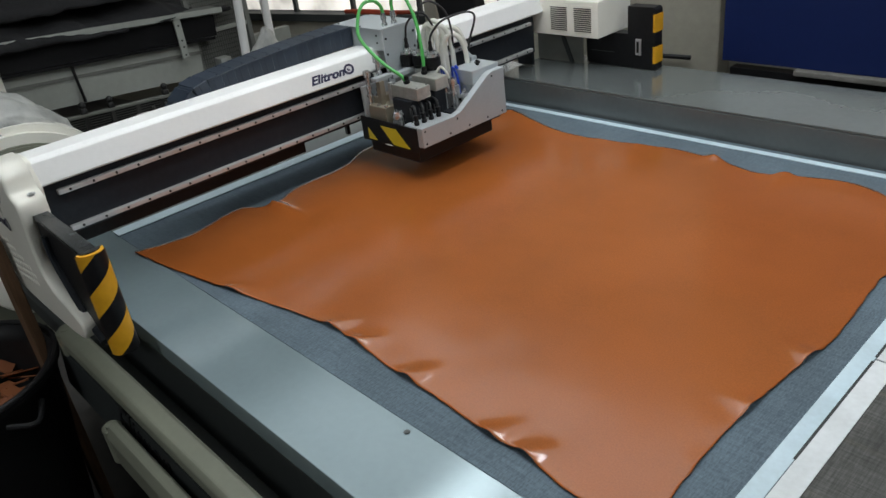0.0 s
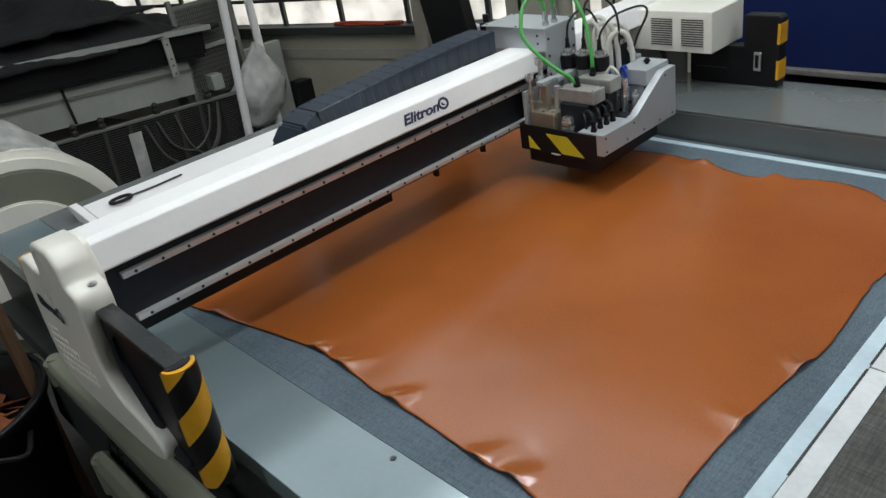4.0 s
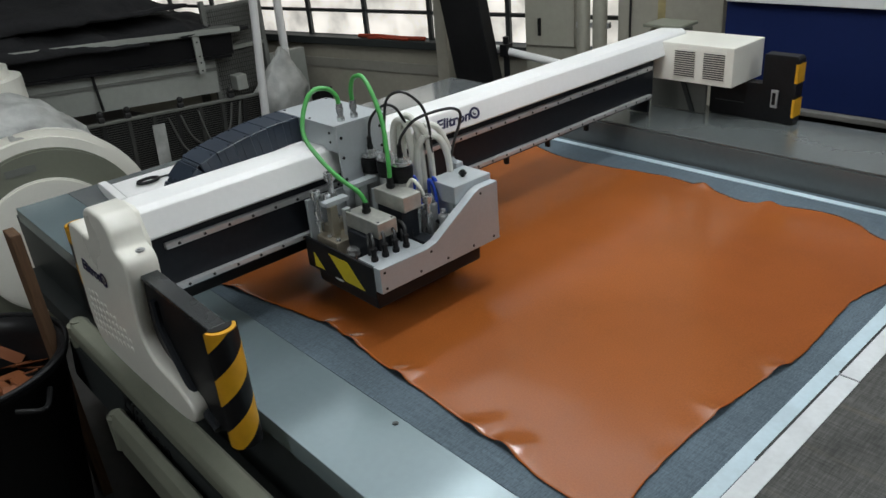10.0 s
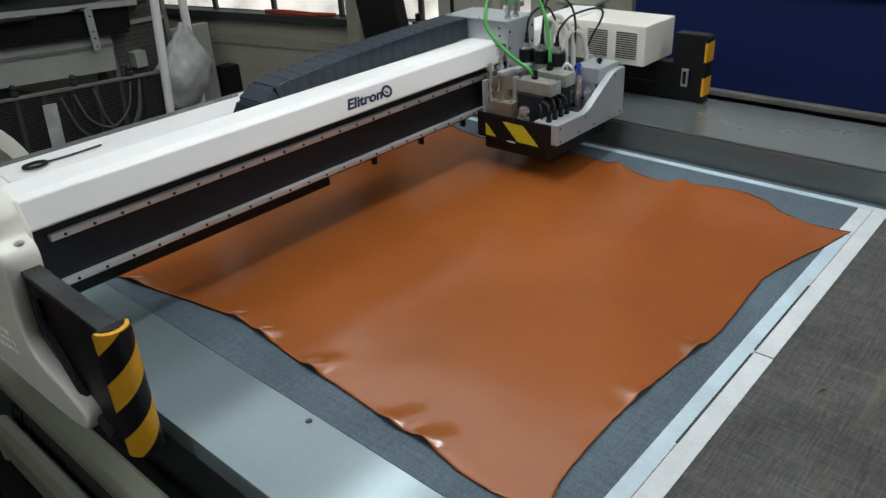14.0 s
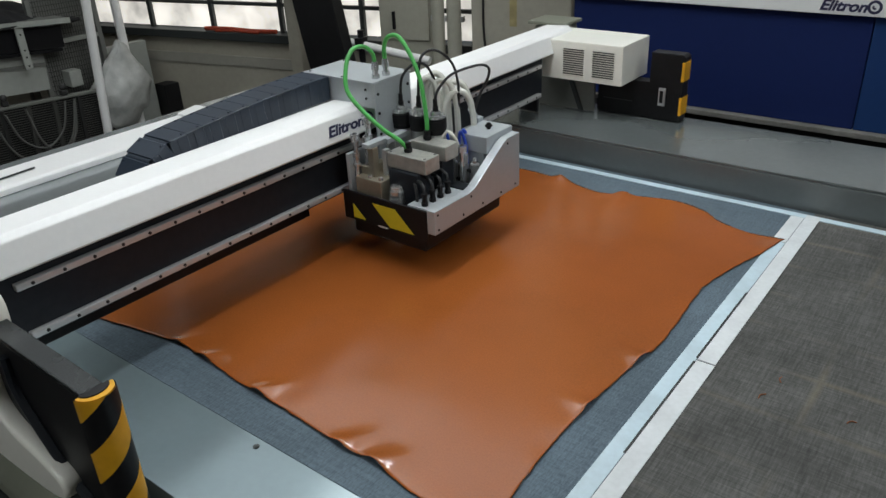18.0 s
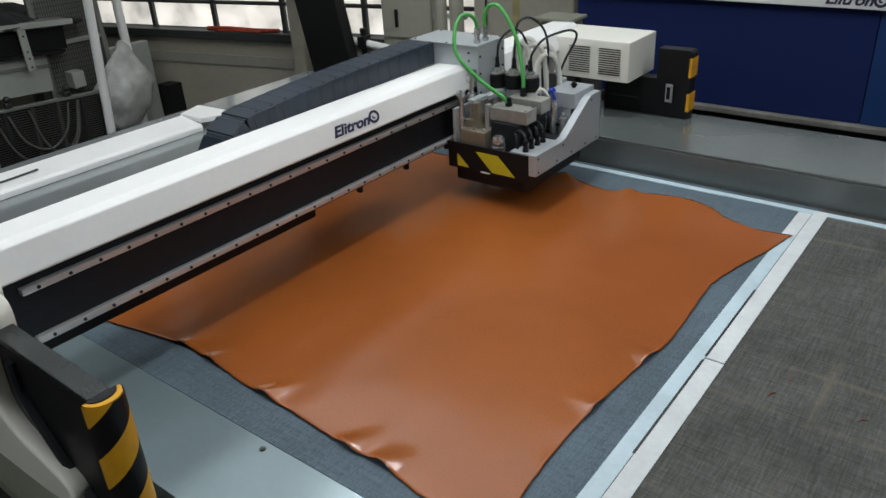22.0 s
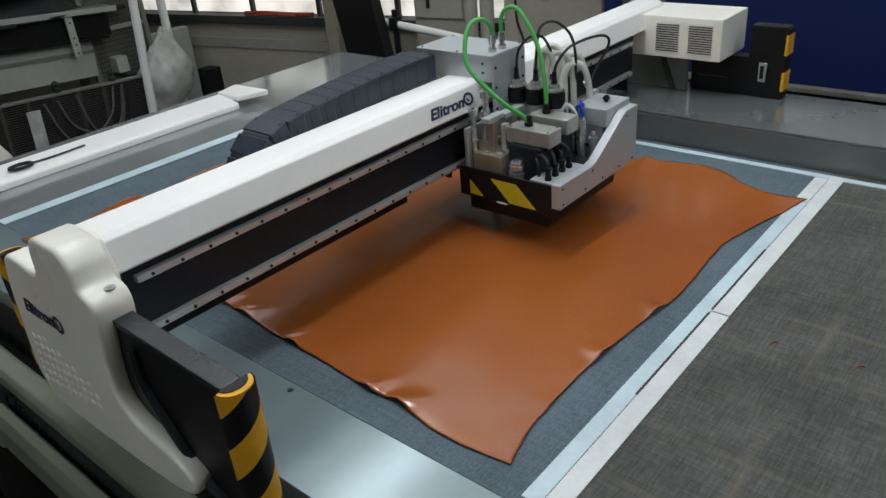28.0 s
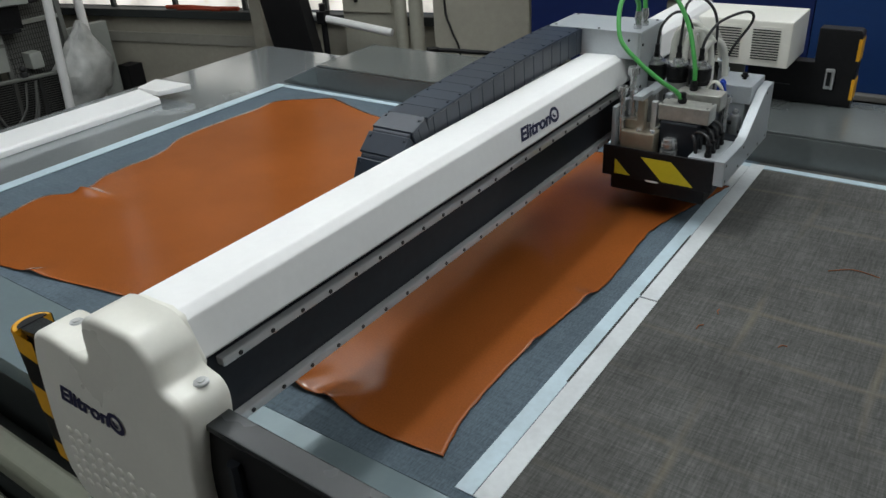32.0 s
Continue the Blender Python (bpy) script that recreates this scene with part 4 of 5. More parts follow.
for (mx, my), way in zip(MOTORS, (
        [(-0.372, 0.204, 1.262), (-0.352, 0.226, 1.292), (-0.328, 0.246, 1.290), (-0.312, 0.262, 1.250), (-0.306, 0.272, 1.200), (-0.306, 0.278, 1.150)],
        [(-0.318, 0.206, 1.270), (-0.318, 0.222, 1.318), (-0.296, 0.250, 1.330), (-0.268, 0.280, 1.296), (-0.258, 0.292, 1.240), (-0.262, 0.296, 1.170)],
        [(-0.258, 0.206, 1.242), (-0.240, 0.240, 1.276), (-0.206, 0.300, 1.290), (-0.186, 0.324, 1.284), (-0.188, 0.330, 1.258), (-0.224, 0.340, 1.200), (-0.246, 0.344, 1.150)])):
    part("cable", tube([(mx, my, 1.215)] + way, 0.0036, 8), CABLE, head, "thin black cable")

# hoses
part("green_hose", tube([(-0.411, 0.146, 1.306), (-0.412, 0.141, 1.332), (-0.420, 0.120, 1.352), (-0.428, 0.086, 1.349), (-0.424, 0.056, 1.314), (-0.405, 0.034, 1.262), (-0.358, 0.038, 1.214), (-0.308, 0.052, 1.172), (-0.272, 0.072, 1.142), (-0.262, 0.082, 1.114), (-0.262, 0.082, 1.092)], 0.0056, 10), GREEN, head, "bright green air hose")
part("green_hose", tube([(-0.409, 0.184, 1.306), (-0.411, 0.186, 1.338), (-0.399, 0.190, 1.364), (-0.368, 0.194, 1.368), (-0.330, 0.190, 1.330), (-0.296, 0.182, 1.276), (-0.274, 0.170, 1.215), (-0.263, 0.162, 1.170), (-0.262, 0.160, 1.145)], 0.0056, 10), GREEN, head, "bright green air hose")
for k, (x0, y0, x1, y1, top) in enumerate(((-0.350, 0.250, -0.300, 0.268, 1.252), (-0.338, 0.262, -0.282, 0.282, 1.262), (-0.322, 0.258, -0.264, 0.296, 1.246), (-0.300, 0.276, -0.254, 0.346, 1.236), (-0.284, 0.270, -0.236, 0.330, 1.216))):
    low = 1.160 if k == 3 else 1.09
    hose = part("milky_hose", tube([(x0, y0, 1.04), (x0 - 0.003, y0, 1.14), (x0, y0 + 0.003, top - 0.030), (x0 + 0.30 * (x1 - x0), y0 + 0.3 * (y1 - y0), top), (x0 + 0.70 * (x1 - x0), y0 + 0.7 * (y1 - y0), top - 0.008), (x1 - 0.004, y1 - 0.002, top - 0.055), (x1, y1, low)], 0.0084, 10), CLEAR, head, "translucent milky air hose")
    part("hose_fitting", cyl(0.0085, 0.020, pose(x1, y1, low - 0.012), n=12, bevel=0.001), STEEL, hose)
for x0, y0, dx in ((-0.285, 0.245, 0.014), (-0.232, 0.268, 0.010), (-0.205, 0.252, -0.012)):
    part("blue_hose", tube([(x0, y0, 1.04), (x0 + dx * 0.4, y0, 1.095), (x0 + dx, y0 - 0.008, 1.128), (x0 + dx * 1.8, y0 - 0.004, 1.110), (x0 + dx * 2.0, y0, 1.05)], 0.0042, 8), BLUE_HOSE, head, "short blue air hose")
part("clear_tube", tube([(-0.245, 0.190, 1.110), (-0.225, 0.196, 1.142), (-0.205, 0.205, 1.120), (-0.204, 0.222, 1.07)], 0.0045, 8), CLEAR, head, "translucent air tube")
for k in range(5):
    y = 0.020 + 0.032 * k
    part("loose_lead", tube([(-0.200, y + 0.012, 0.955), (-0.205, y + 0.016, 1.030 + 0.008 * (k % 3)), (-0.222, y + 0.030, 1.052 - 0.004 * k), (-0.242, y + 0.034, 1.020), (-0.246, y + 0.036, 0.96)], 0.0042, 8), CABLE, head, "looped black lead")

# ---- the cable chain between gantry and head ----
LINKS, PITCH = 33, 0.0445
ROWS = [
    (0, -1.219, 0.773),
    (0.5, -1.218, 0.935),
    (1, -1.218, 1.118),
    (1.5, -1.218, 1.119),
    (2, -1.069, 1.119),
    (2.5, -0.876, 1.120),
    (3, -0.716, 1.121),
    (3.5, -0.717, 1.124),
    (5.5, -0.655, 0.659),
    (6, -0.464, 0.661),
    (6.5, -0.348, 0.662),
    (7, -0.348, 0.647),
    (7.5, -0.348, 0.450),
    (8, -0.347, 0.245),
    (8.5, -0.346, 0.162),
    (9, -0.399, 0.159),
    (9.5, -0.590, 0.158),
    (10, -0.668, 0.156),
    (10.5, -0.668, 0.206),
    (11, -0.668, 0.404),
    (11.5, -0.668, 0.607),
    (12, -0.667, 0.646),
    (12.5, -0.668, 0.645),
    (13, -0.668, 0.645),
    (13.5, -0.668, 0.980),
    (14, -0.668, 1.143),
    (14.5, -0.512, 1.143),
    (16.5, -0.336, 0.794),
    (17, -0.338, 0.643),
    (17.5, -0.343, 0.642),
    (18, -0.525, 0.641),
    (18.5, -0.672, 0.641),
    (19, -0.673, 0.642),
    (19.5, -0.672, 0.826),
    (20, -0.671, 1.027),
    (20.5, -0.671, 1.134),
    (21, -0.670, 1.134),
    (21.5, -0.670, 1.134),
    (22, -0.518, 1.065),
    (22.5, -0.086, 0.871),
    (23, 0.156, 0.765),
    (23.5, 0.156, 0.650),
    (24, 0.157, 0.449),
    (24.5, 0.158, 0.420),
    (25, 0.055, 0.420),
    (25.5, -0.131, 0.421),
    (26, -0.312, 0.419),
    (26.5, -0.332, 0.421),
    (28.5, -0.197, 0.757),
    (29, -0.008, 0.757),
    (29.5, 0.166, 0.757),
    (30, 0.168, 0.757),
    (30.5, 0.168, 0.757),
    (31, 0.168, 0.784),
    (31.5, 0.167, 1.107),
    (32, 0.166, 1.025),
]


CHAIN_X = -0.588


def chain_pose(s, yh):
    """Where the chain is, s metres from the head end, with the head at yh, in the gantry's space."""
    R, mid, zs = 0.112, 1.094, 1.234
    y0 = yh + 0.108
    bend = -0.022 + 0.49 * yh
    a0 = 0.2
    for _ in range(6):
        ye, ze = bend - R * math.sin(a0), mid + R * math.cos(a0)
        a0 = min(1.0, math.atan2(2 * (zs - ze), y0 - ye))
    top, rise = y0 - ye, zs - ze
    if s < top:
        u = s / top
        return y0 - s, ze + rise * (1 - u * u), 180 + math.degrees(math.atan2(2 * rise * u, top))
    s -= top
    if s < (math.pi - a0) * R:
        a = a0 + s / R
        return bend - R * math.sin(a), mid + R * math.cos(a), 180 + math.degrees(a)
    s -= (math.pi - a0) * R
    return bend + s, mid - R, 360


def motions():
    walk(gantry, [(t, pose(x, 0, RISE)) for t, x, y in ROWS])
    walk(slide, [(t, pose(0, 0, z)) for t, z in ((0, 0.028), (6.8, 0.028), (7.3, 0.0), (11.2, 0.0), (11.8, 0.028), (22.9, 0.028), (23.4, 0.0), (25.8, 0.0), (26.3, 0.028), (32, 0.028))])
    walk(head, [(t, pose(x + 0.006, y, 0.022)) for t, x, y in ROWS])
    fine = []
    for (t0, x0, y0), (t1, x1, y1) in zip(ROWS, ROWS[1:]):
        n = max(1, min(4, int(abs(y1 - y0) / 0.05) + 1))
        fine += [(t0 + (t1 - t0) * k / n, y0 + (y1 - y0) * (k / n if n > 1 else 0)) for k in range(n)]
    fine.append((ROWS[-1][0], ROWS[-1][2]))
    for k, link in enumerate(links):
        rows = []
        for t, y in fine:
            py, pz, turn = chain_pose((k + 0.5) * PITCH, y)
            rows.append((t, pose(CHAIN_X, py, pz, turn)))
        walk(link, rows)


shell = bmesh.new()
# one link: two overlapping side cheeks, an outer lid and an inner bar; its outside is -z
for sx_ in (-1, 1):
    for y0, y1, dx in ((-0.024, 0.006, 0.0), (-0.006, 0.0235, -0.0012)):
        c = sx_ * (0.047 + dx)
        box(c - 0.003, c + 0.003, y0, y1, -0.031, 0.030, 0.002, 1, shell)
box(-0.050, 0.050, -0.0232, 0.0228, -0.0335, -0.0275, 0.0015, 1, shell)
box(-0.0435, 0.0435, -0.030, 0.030, -0.0305, -0.008, 0, 1, shell)
box(-0.045, 0.045, -0.010, 0.010, 0.018, 0.022, 0, 1, shell)
for sx_ in (-1, 1):
    join(shell, cyl(0.0032, 0.0022, pose(sx_ * 0.041, -0.014, -0.0336, 180, 0, 0), n=8))
links = [part("chain_link", shell, CHAIN, gantry, "dark plastic cable chain link")]
for k in range(1, LINKS):
    o = new("chain_link", links[0].data)
    o.parent = gantry
    o["label"] = "dark plastic cable chain link"
    links.append(o)

# ---- left end of the table: white fairing with a tool on it ----
edge = tagged(empty("side_cover"), "long white moulded cover along the table end", "machine cover")
part("cover_top", prism([(-2.335, 0.852), (-2.335, 0.892), (-2.325, 0.897), (-2.20, 0.880), (-2.192, 0.872), (-2.192, 0.852)], "y", 0.108, 1.089, 0.004), WHITE, edge)
part("cover_wing", prism([(-2.335, 1.09), (-2.37, 1.20), (-2.36, 1.21), (-2.16, 1.222), (-2.155, 1.212), (-2.18, 1.13), (-2.20, 1.09)], "z", 0.882, 0.903, 0.005), WHITE, edge)
part("cover_lip", prism([(-2.385, 0.878), (-2.38, 0.899), (-2.33, 0.897), (-2.192, 0.878), (-2.192, 0.852), (-2.335, 0.852)], "y", 0.078, 0.107, 0.004), WHITE, edge)
tool = tagged(empty("hand_pick"), "black-handled metal pick lying on the white cover", "hand tool")
part("loop_handle", tube([(-2.25 + 0.024 * math.cos(a * 0.7), 0.215 + 0.038 * math.sin(a * 0.7), 0.895) for a in range(10)], 0.006, 8, 4), BLACK, tool)
part("shaft", tube([(-2.25, 0.25, 0.894), (-2.25, 0.33, 0.892), (-2.255, 0.45, 0.893)], 0.0035, 8), RAIL_DARK, tool)
tagged(part("floor_plug", cyl(0.012, 0.003, pose(-2.22, -0.02, H + 0.001), n=16), BLACK), "small black plug in the sheet metal apron", "plug")

# ---- along the window wall ----


def standing(name, bm, material, label, category, m=None):
    ob = tagged(part(name, bm, material), label, category)
    if m is not None:
        ob.matrix_world = m
    return ob


for x0, x1 in ((-1.62, -1.55), (-1.53, -1.45)):
    r = (x1 - x0) / 2
    pipe = standing("wall_pipe", cyl(r, 3.5, pose((x0 + x1) / 2, WD - 0.2, 0.0), n=24), CABINET, "tall beige painted pipe standing on the floor", "pipe", WALL)
    part("pipe_clip", box((x0 + x1) / 2 - r - 0.012, (x0 + x1) / 2 + r + 0.012, WD - 0.2, WD - 0.165, 0.985, 1.015, 0.003), STEEL, pipe)
cab = tagged(empty("electrical_cabinet", WALL), "beige steel cabinet hung against the window wall", "cabinet")
part("cabinet_body", box(-2.0, -1.66, WD - 0.12, WD - 0.005, 0.0, 2.1, 0.006), CABINET, cab)
part("cabinet_door", box(-1.985, -1.675, WD - 0.135, WD - 0.1205, 0.86, 2.05, 0.004), CABINET, cab)
part("door_handle", box(-1.90, -1.885, WD - 0.155, WD - 0.136, 0.92, 1.02, 0.003), BLACK, cab, "black lever handle")
standing("plaster_column", box(-1.38, -0.83, WD - 0.22, WD - 0.005, 0.0, 3.5, 0.01), PLASTER, "pale stained plaster column between windows and blue panel", "column", WALL)
standing("wall_cable", tube([(-1.29, WD - 0.232, 3.2), (-1.30, WD - 0.230, 1.5), (-1.305, WD - 0.229, 0.95), (-1.27, WD - 0.232, 0.80), (-1.22, WD - 0.231, 0.62), (-1.22, WD - 0.231, 0.0)], 0.006), CABLE, "thin black cable running down the column", "cable", WALL)
standing("column_patch", box(-1.16, -1.12, WD - 0.2225, WD - 0.2205, 0.98, 1.16), mat("old_yellow_tape", (0.36, 0.30, 0.14), 0.6, 0, 0.1, 60, 0.3, 12), "yellowed strip of tape stuck on the column", "tape", WALL)
standing("steel_post", prism([(-2.16, 0), (-1.90, 0), (-2.10, 1.13), (-2.31, 2.4), (-2.57, 2.4), (-2.36, 1.13)], "y", WD - 0.46, WD - 0.36, 0.006), BLACK, "black leaning steel post of a machine", "post", WALL)
standing("white_column", box(-2.665, -2.575, WD - 0.12, WD - 0.005, 0.0, 3.5, 0.008), PLASTER, "pale narrow column between the windows", "column", WALL)
standing("red_strap", tube([(-3.40, WD - 0.015, SILL + 0.018), (-3.22, WD - 0.022, SILL + 0.024), (-3.02, WD - 0.012, SILL + 0.016), (-2.82, WD - 0.02, SILL + 0.02)], 0.014), RED, "orange red strap lying on the window sill", "strap", WALL)
standing("red_strap", tube([(-3.30, WD - 0.035, SILL + 0.011), (-3.15, WD - 0.030, SILL + 0.014), (-2.95, WD - 0.038, SILL + 0.011)], 0.009), RED, "orange red strap lying on the window sill", "strap", WALL)
wp = tagged(empty("white_pipe", WALL), "white plastic pipe on a black clamp along the wall", "pipe")
part("pipe_run", tube([(-2.12, WD - 0.30, 0.872), (-1.86, WD - 0.30, 0.832), (-1.60, WD - 0.30, 0.79)], 0.022, 14), WHITE, wp)
part("clamp_stand", join(cyl(0.018, 0.94, pose(-2.03, WD - 0.30, 0.0)), box(-2.055, -2.005, WD - 0.335, WD - 0.265, 0.83, 0.90, 0.006)), BLACK, wp)
standing("wall_valve", join(join(tube([(-1.40, WD - 0.28, 0.70), (-1.25, WD - 0.28, 0.70), (-0.95, WD - 0.27, 0.69)], 0.012), cyl(0.035, 0.02, pose(-1.36, WD - 0.28, 0.69), n=18, bevel=0.004)), cyl(0.014, 0.70, pose(-1.36, WD - 0.28, 0.0))), BLACK, "black pipe valve low on the wall", "valve", WALL)
# The ledge's darker colour stands for the shadow along it.
structure("dado", box(-6.6, -2.67, WD - 0.020, WD - 0.004, 0.595, 0.665, 0.004), PLASTER_SHADOW, "ledge along the lower wall, coloured darker for its shadow", "wall").matrix_world = WALL
structure("lower_wall", box(-6.6, -2.67, WD - 0.010, WD - 0.0025, 0.0, 0.593), PLASTER, "off-white lower wall below the ledge", "wall").matrix_world = WALL

# blue machine hood behind the far rail
hood = tagged(empty("machine_hood"), "blue panelled machine hood with a white top band", "machine")
part("blue_panel", box(-1.34, -0.10, 2.6, 2.66, 0.769, 1.235, 0.004), BLUE, hood, "dark navy panel")
part("blue_panel", box(-0.097, 2.6, 2.6, 2.66, 0.769, 1.235, 0.004), BLUE_LIGHT, hood, "mid blue panel")
part("top_band", box(-1.33, 2.6, 2.57, 2.67, 1.204, 1.42, 0.004), WHITE, hood, "white top band")
part("top_panel", box(-1.34, 2.6, 2.61, 2.66, 1.24, 2.2), BLUE, hood)
logo(hood, pose(-0.290, 2.5685, 1.219, 90, 0, 0), 0.054, 1.10)
part("kerb", box(-1.0, 2.6, 2.565, 2.66, 0.746, 0.768, 0.004), KERB, hood, "pale lower kerb")
part("hood_base", box(-1.30, 2.6, 2.60, 2.66, 0.0, 0.743), BLACK, hood)

# ---- benches and stacked goods beyond the table end ----
bench = tagged(empty("steel_bench"), "long steel bench with dark cloth on top", "bench")
lean = pose(-4.3, 1.0, 1.06, -4.0, 0, 0)
part("bench_top", moved(box(-0.9, 0.0, -2.2, 0.74, -0.02, 0.018, 0.006), lean), GREYBOX, bench)
part("bench_edge", moved(box(0.001, 0.012, -2.2, 0.74, -0.012, 0.020, 0.002), lean), BOARD, bench)
part("bench_apron", moved(box(-0.06, -0.04, -2.2, 0.70, -0.155, -0.021), lean), BLACK, bench)
part("bench_shelf", moved(box(-0.8, -0.03, -2.2, 0.68, -0.175, -0.157), lean), BLACK, bench)
strip = part("bracket_strip", box(-4.31, -4.295, 1.405, 1.45, 0.78, 1.02, 0.003), BOARD, bench, "pale drilled bracket strip")
for z in (0.80, 0.85, 0.89, 0.98):
    part("strip_hole", cyl(0.006, 0.002, pose(-4.2955, 1.428, z, 0, 90, 0), n=10), BLACK, strip)
part("white_board", moved(box(-0.10, -0.08, -2.2, 0.58, -0.40, -0.12), lean), BOARD, bench, "dull white back board")
part("board_lip", moved(box(-0.079, -0.07, -2.2, 0.58, -0.255, -0.235), lean), GREYBOX, bench)
part("board_rod", tube([(-4.36, 0.760, 0.95), (-4.345, 0.762, 0.82), (-4.33, 0.765, 0.69)], 0.009), BLACK, bench)
for y in (-1.1, 0.2, 1.6):
    part("bench_leg", box(-4.80, -4.75, y, y + 0.05, 0.0, 0.9, 0.004), GREYBOX, bench)
for k, (cx, cy, sx_, sy_, z0, hz) in enumerate(((-4.85, -0.2, 0.55, 1.0, 1.13, 0.28), (-4.75, 0.35, 0.50, 0.75, 1.10, 0.16), (-4.85, 1.05, 0.55, 0.75, 1.07, 0.13), (-4.95, 0.3, 0.60, 1.1, 1.22, 0.22))):
    cloth = bmesh.new()
    bmesh.ops.create_grid(cloth, x_segments=30, y_segments=50, size=1)
    for v in cloth.verts:
        x, y = v.co.x, v.co.y
        d = max(0.0, 1 - (abs(x) ** 3 + abs(y) ** 3)) ** 0.5
        q = Vector((x * sx_ * 4 + k * 7, y * sy_ * 4, k))
        v.co = (cx + x * sx_ * (1 + 0.1 * noise.noise(q)), cy + y * sy_ * (1 + 0.1 * noise.noise(q * 1.3)), z0 - 0.01 - 0.03 * (y + 0.5) * (k != 3) + d * hz * (0.75 + 0.5 * noise.noise(q * 1.1)) + 0.012 * noise.noise(q * 4))
    cl = tagged(part("dark_cloth", cloth, DARKCLOTH, smooth=True), "crumpled dark cloth piled on the bench", "cloth", "cloths on the bench")
    cl.modifiers.new("thickness", "SOLIDIFY").thickness = 0.02
for k, (y, l) in enumerate(((-0.1, 0.35), (0.45, 0.22))):
    standing("red_cloth", tube([(-4.34, y, 1.125 - 0.07 * y), (-4.36, y + l * 0.5, 1.135 - 0.07 * y), (-4.40, y + l, 1.12 - 0.07 * y)], 0.016), RED, "orange red strip of cloth on the bench", "cloth")

rack = tagged(empty("wire_rack"), "black wire grid panel with round knobs", "rack")
gy0, gy1, gz0, gz1 = 0.52, 1.76, 0.05, 0.60
tilt = pose(-4.24, 1.14, 0.0, -3.3, 0, 0)
for k in range(40):
    z = gz0 + (gz1 - gz0) * k / 39
    part("grid_wire", moved(box(0.0, 0.006, gy0 - 1.14, gy1 - 1.14, z, z + 0.005), tilt), WIRE, rack)
for k in range(9):
    y = gy0 + (gy1 - gy0) * k / 8 - 1.14
    part("grid_post", moved(box(-0.006, 0.012, y - 0.011, y + 0.011, 0.0, gz1), tilt), (WIRE, GRID, WIRE)[k % 3], rack)
part("grid_rail", moved(box(-0.02, 0.02, gy0 - 1.16, gy1 - 1.12, gz1 + 0.005, gz1 + 0.022, 0.004), tilt), GREYBOX, rack)
part("grid_back", moved(box(-0.06, -0.05, gy0 - 1.14, gy1 - 1.14, 0.0, gz1), tilt), DARKCLOTH, rack)
part("pale_slat", moved(box(0.013, 0.018, -0.18, -0.10, 0.0, gz1 - 0.05), tilt), PLASTIC_BAG, rack, "pale hanging strip")
for y in (0.67, 0.83, 1.17, 1.52):
    b = box(-0.018, 0.018, y - 1.158, y - 1.122, gz1 + 0.0225, gz1 + 0.055, 0.006)
    k = bmesh.new()
    bmesh.ops.create_uvsphere(k, u_segments=14, v_segments=8, radius=0.020)
    join(b, moved(k, pose(0, y - 1.14, gz1 + 0.072)))
    part("knob", moved(b, tilt), GRID, rack, "round black knob", smooth=True)
for y0, dz, w in ((1.10, 0.33, 0.50), (1.18, 0.24, 0.36), (1.30, 0.30, 0.30)):
    part("hanging_cord", tube([(-4.215, y0, 0.58), (-4.21, y0 + w * 0.15, 0.58 - dz * 0.7), (-4.21, y0 + w * 0.5, 0.57 - dz), (-4.21, y0 + w * 0.85, 0.58 - dz * 0.7), (-4.215, y0 + w, 0.57)], 0.007), CORD, rack, "grey looped cord")

standing("white_pole", tube([(-4.2, 1.727, 0.0), (-4.2, 1.774, 0.6), (-4.2, 1.817, 1.14), (-4.2, 1.988, 3.3)], 0.028, 16), WHITE, "white painted pole leaning against the bench", "pole")
standing("white_pole", tube([(-4.38, 2.09, 0.0), (-4.38, 2.10, 1.1), (-4.38, 2.11, 3.4)], 0.029, 16), WHITE, "white painted upright pole", "pole")
netf = tagged(empty("mesh_frame"), "grey steel frame with fine netting beside the bench", "frame")
for y in (1.56, 1.97):
    part("frame_post", box(-4.46, -4.43, y, y + 0.03, 0.0, 1.2, 0.003), GREYBOX, netf)
part("frame_panel", box(-4.47, -4.462, 1.58, 1.98, 0.0, 1.16), GREYBOX, netf)
part("frame_bar", box(-4.46, -4.43, 1.591, 1.969, 0.86, 0.885, 0.003), BOARD, netf)
part("frame_box", box(-4.455, -4.36, 1.68, 1.76, 0.60, 0.70, 0.006), BOARD, netf, "small pale box")
for k in range(24):
    part("net_wire", box(-4.459, -4.456, 1.60 + k * 0.016, 1.603 + k * 0.016, 0.2, 1.14), WIRE, netf)
for k in range(30):
    part("net_wire", box(-4.4555, -4.4525, 1.59, 1.97, 0.25 + k * 0.03, 0.254 + k * 0.03), WIRE, netf)
bag = bmesh.new()
bmesh.ops.create_uvsphere(bag, u_segments=28, v_segments=20, radius=1)
for v in bag.verts:
    q = v.co.copy()
    w = (0.185 if q.z < 0 else 0.185 * (1 - 0.75 * q.z)) + 0.05 * noise.noise(q * 2.4) + 0.02 * noise.noise(q * 6)
    v.co = (-4.33 + q.x * w * 0.55, 1.99 + 0.05 * q.z + q.y * w * 1.1, 0.55 + q.z * 0.28 + 0.03 * noise.noise(q * 3 + Vector((3, 1, 0))))
standing("plastic_bag", bag, PLASTIC_BAG, "cloudy crumpled plastic bag hanging on a pole", "bag")
bpy.data.objects["plastic_bag"].data.polygons.foreach_set("use_smooth", [True] * len(bpy.data.objects["plastic_bag"].data.polygons))
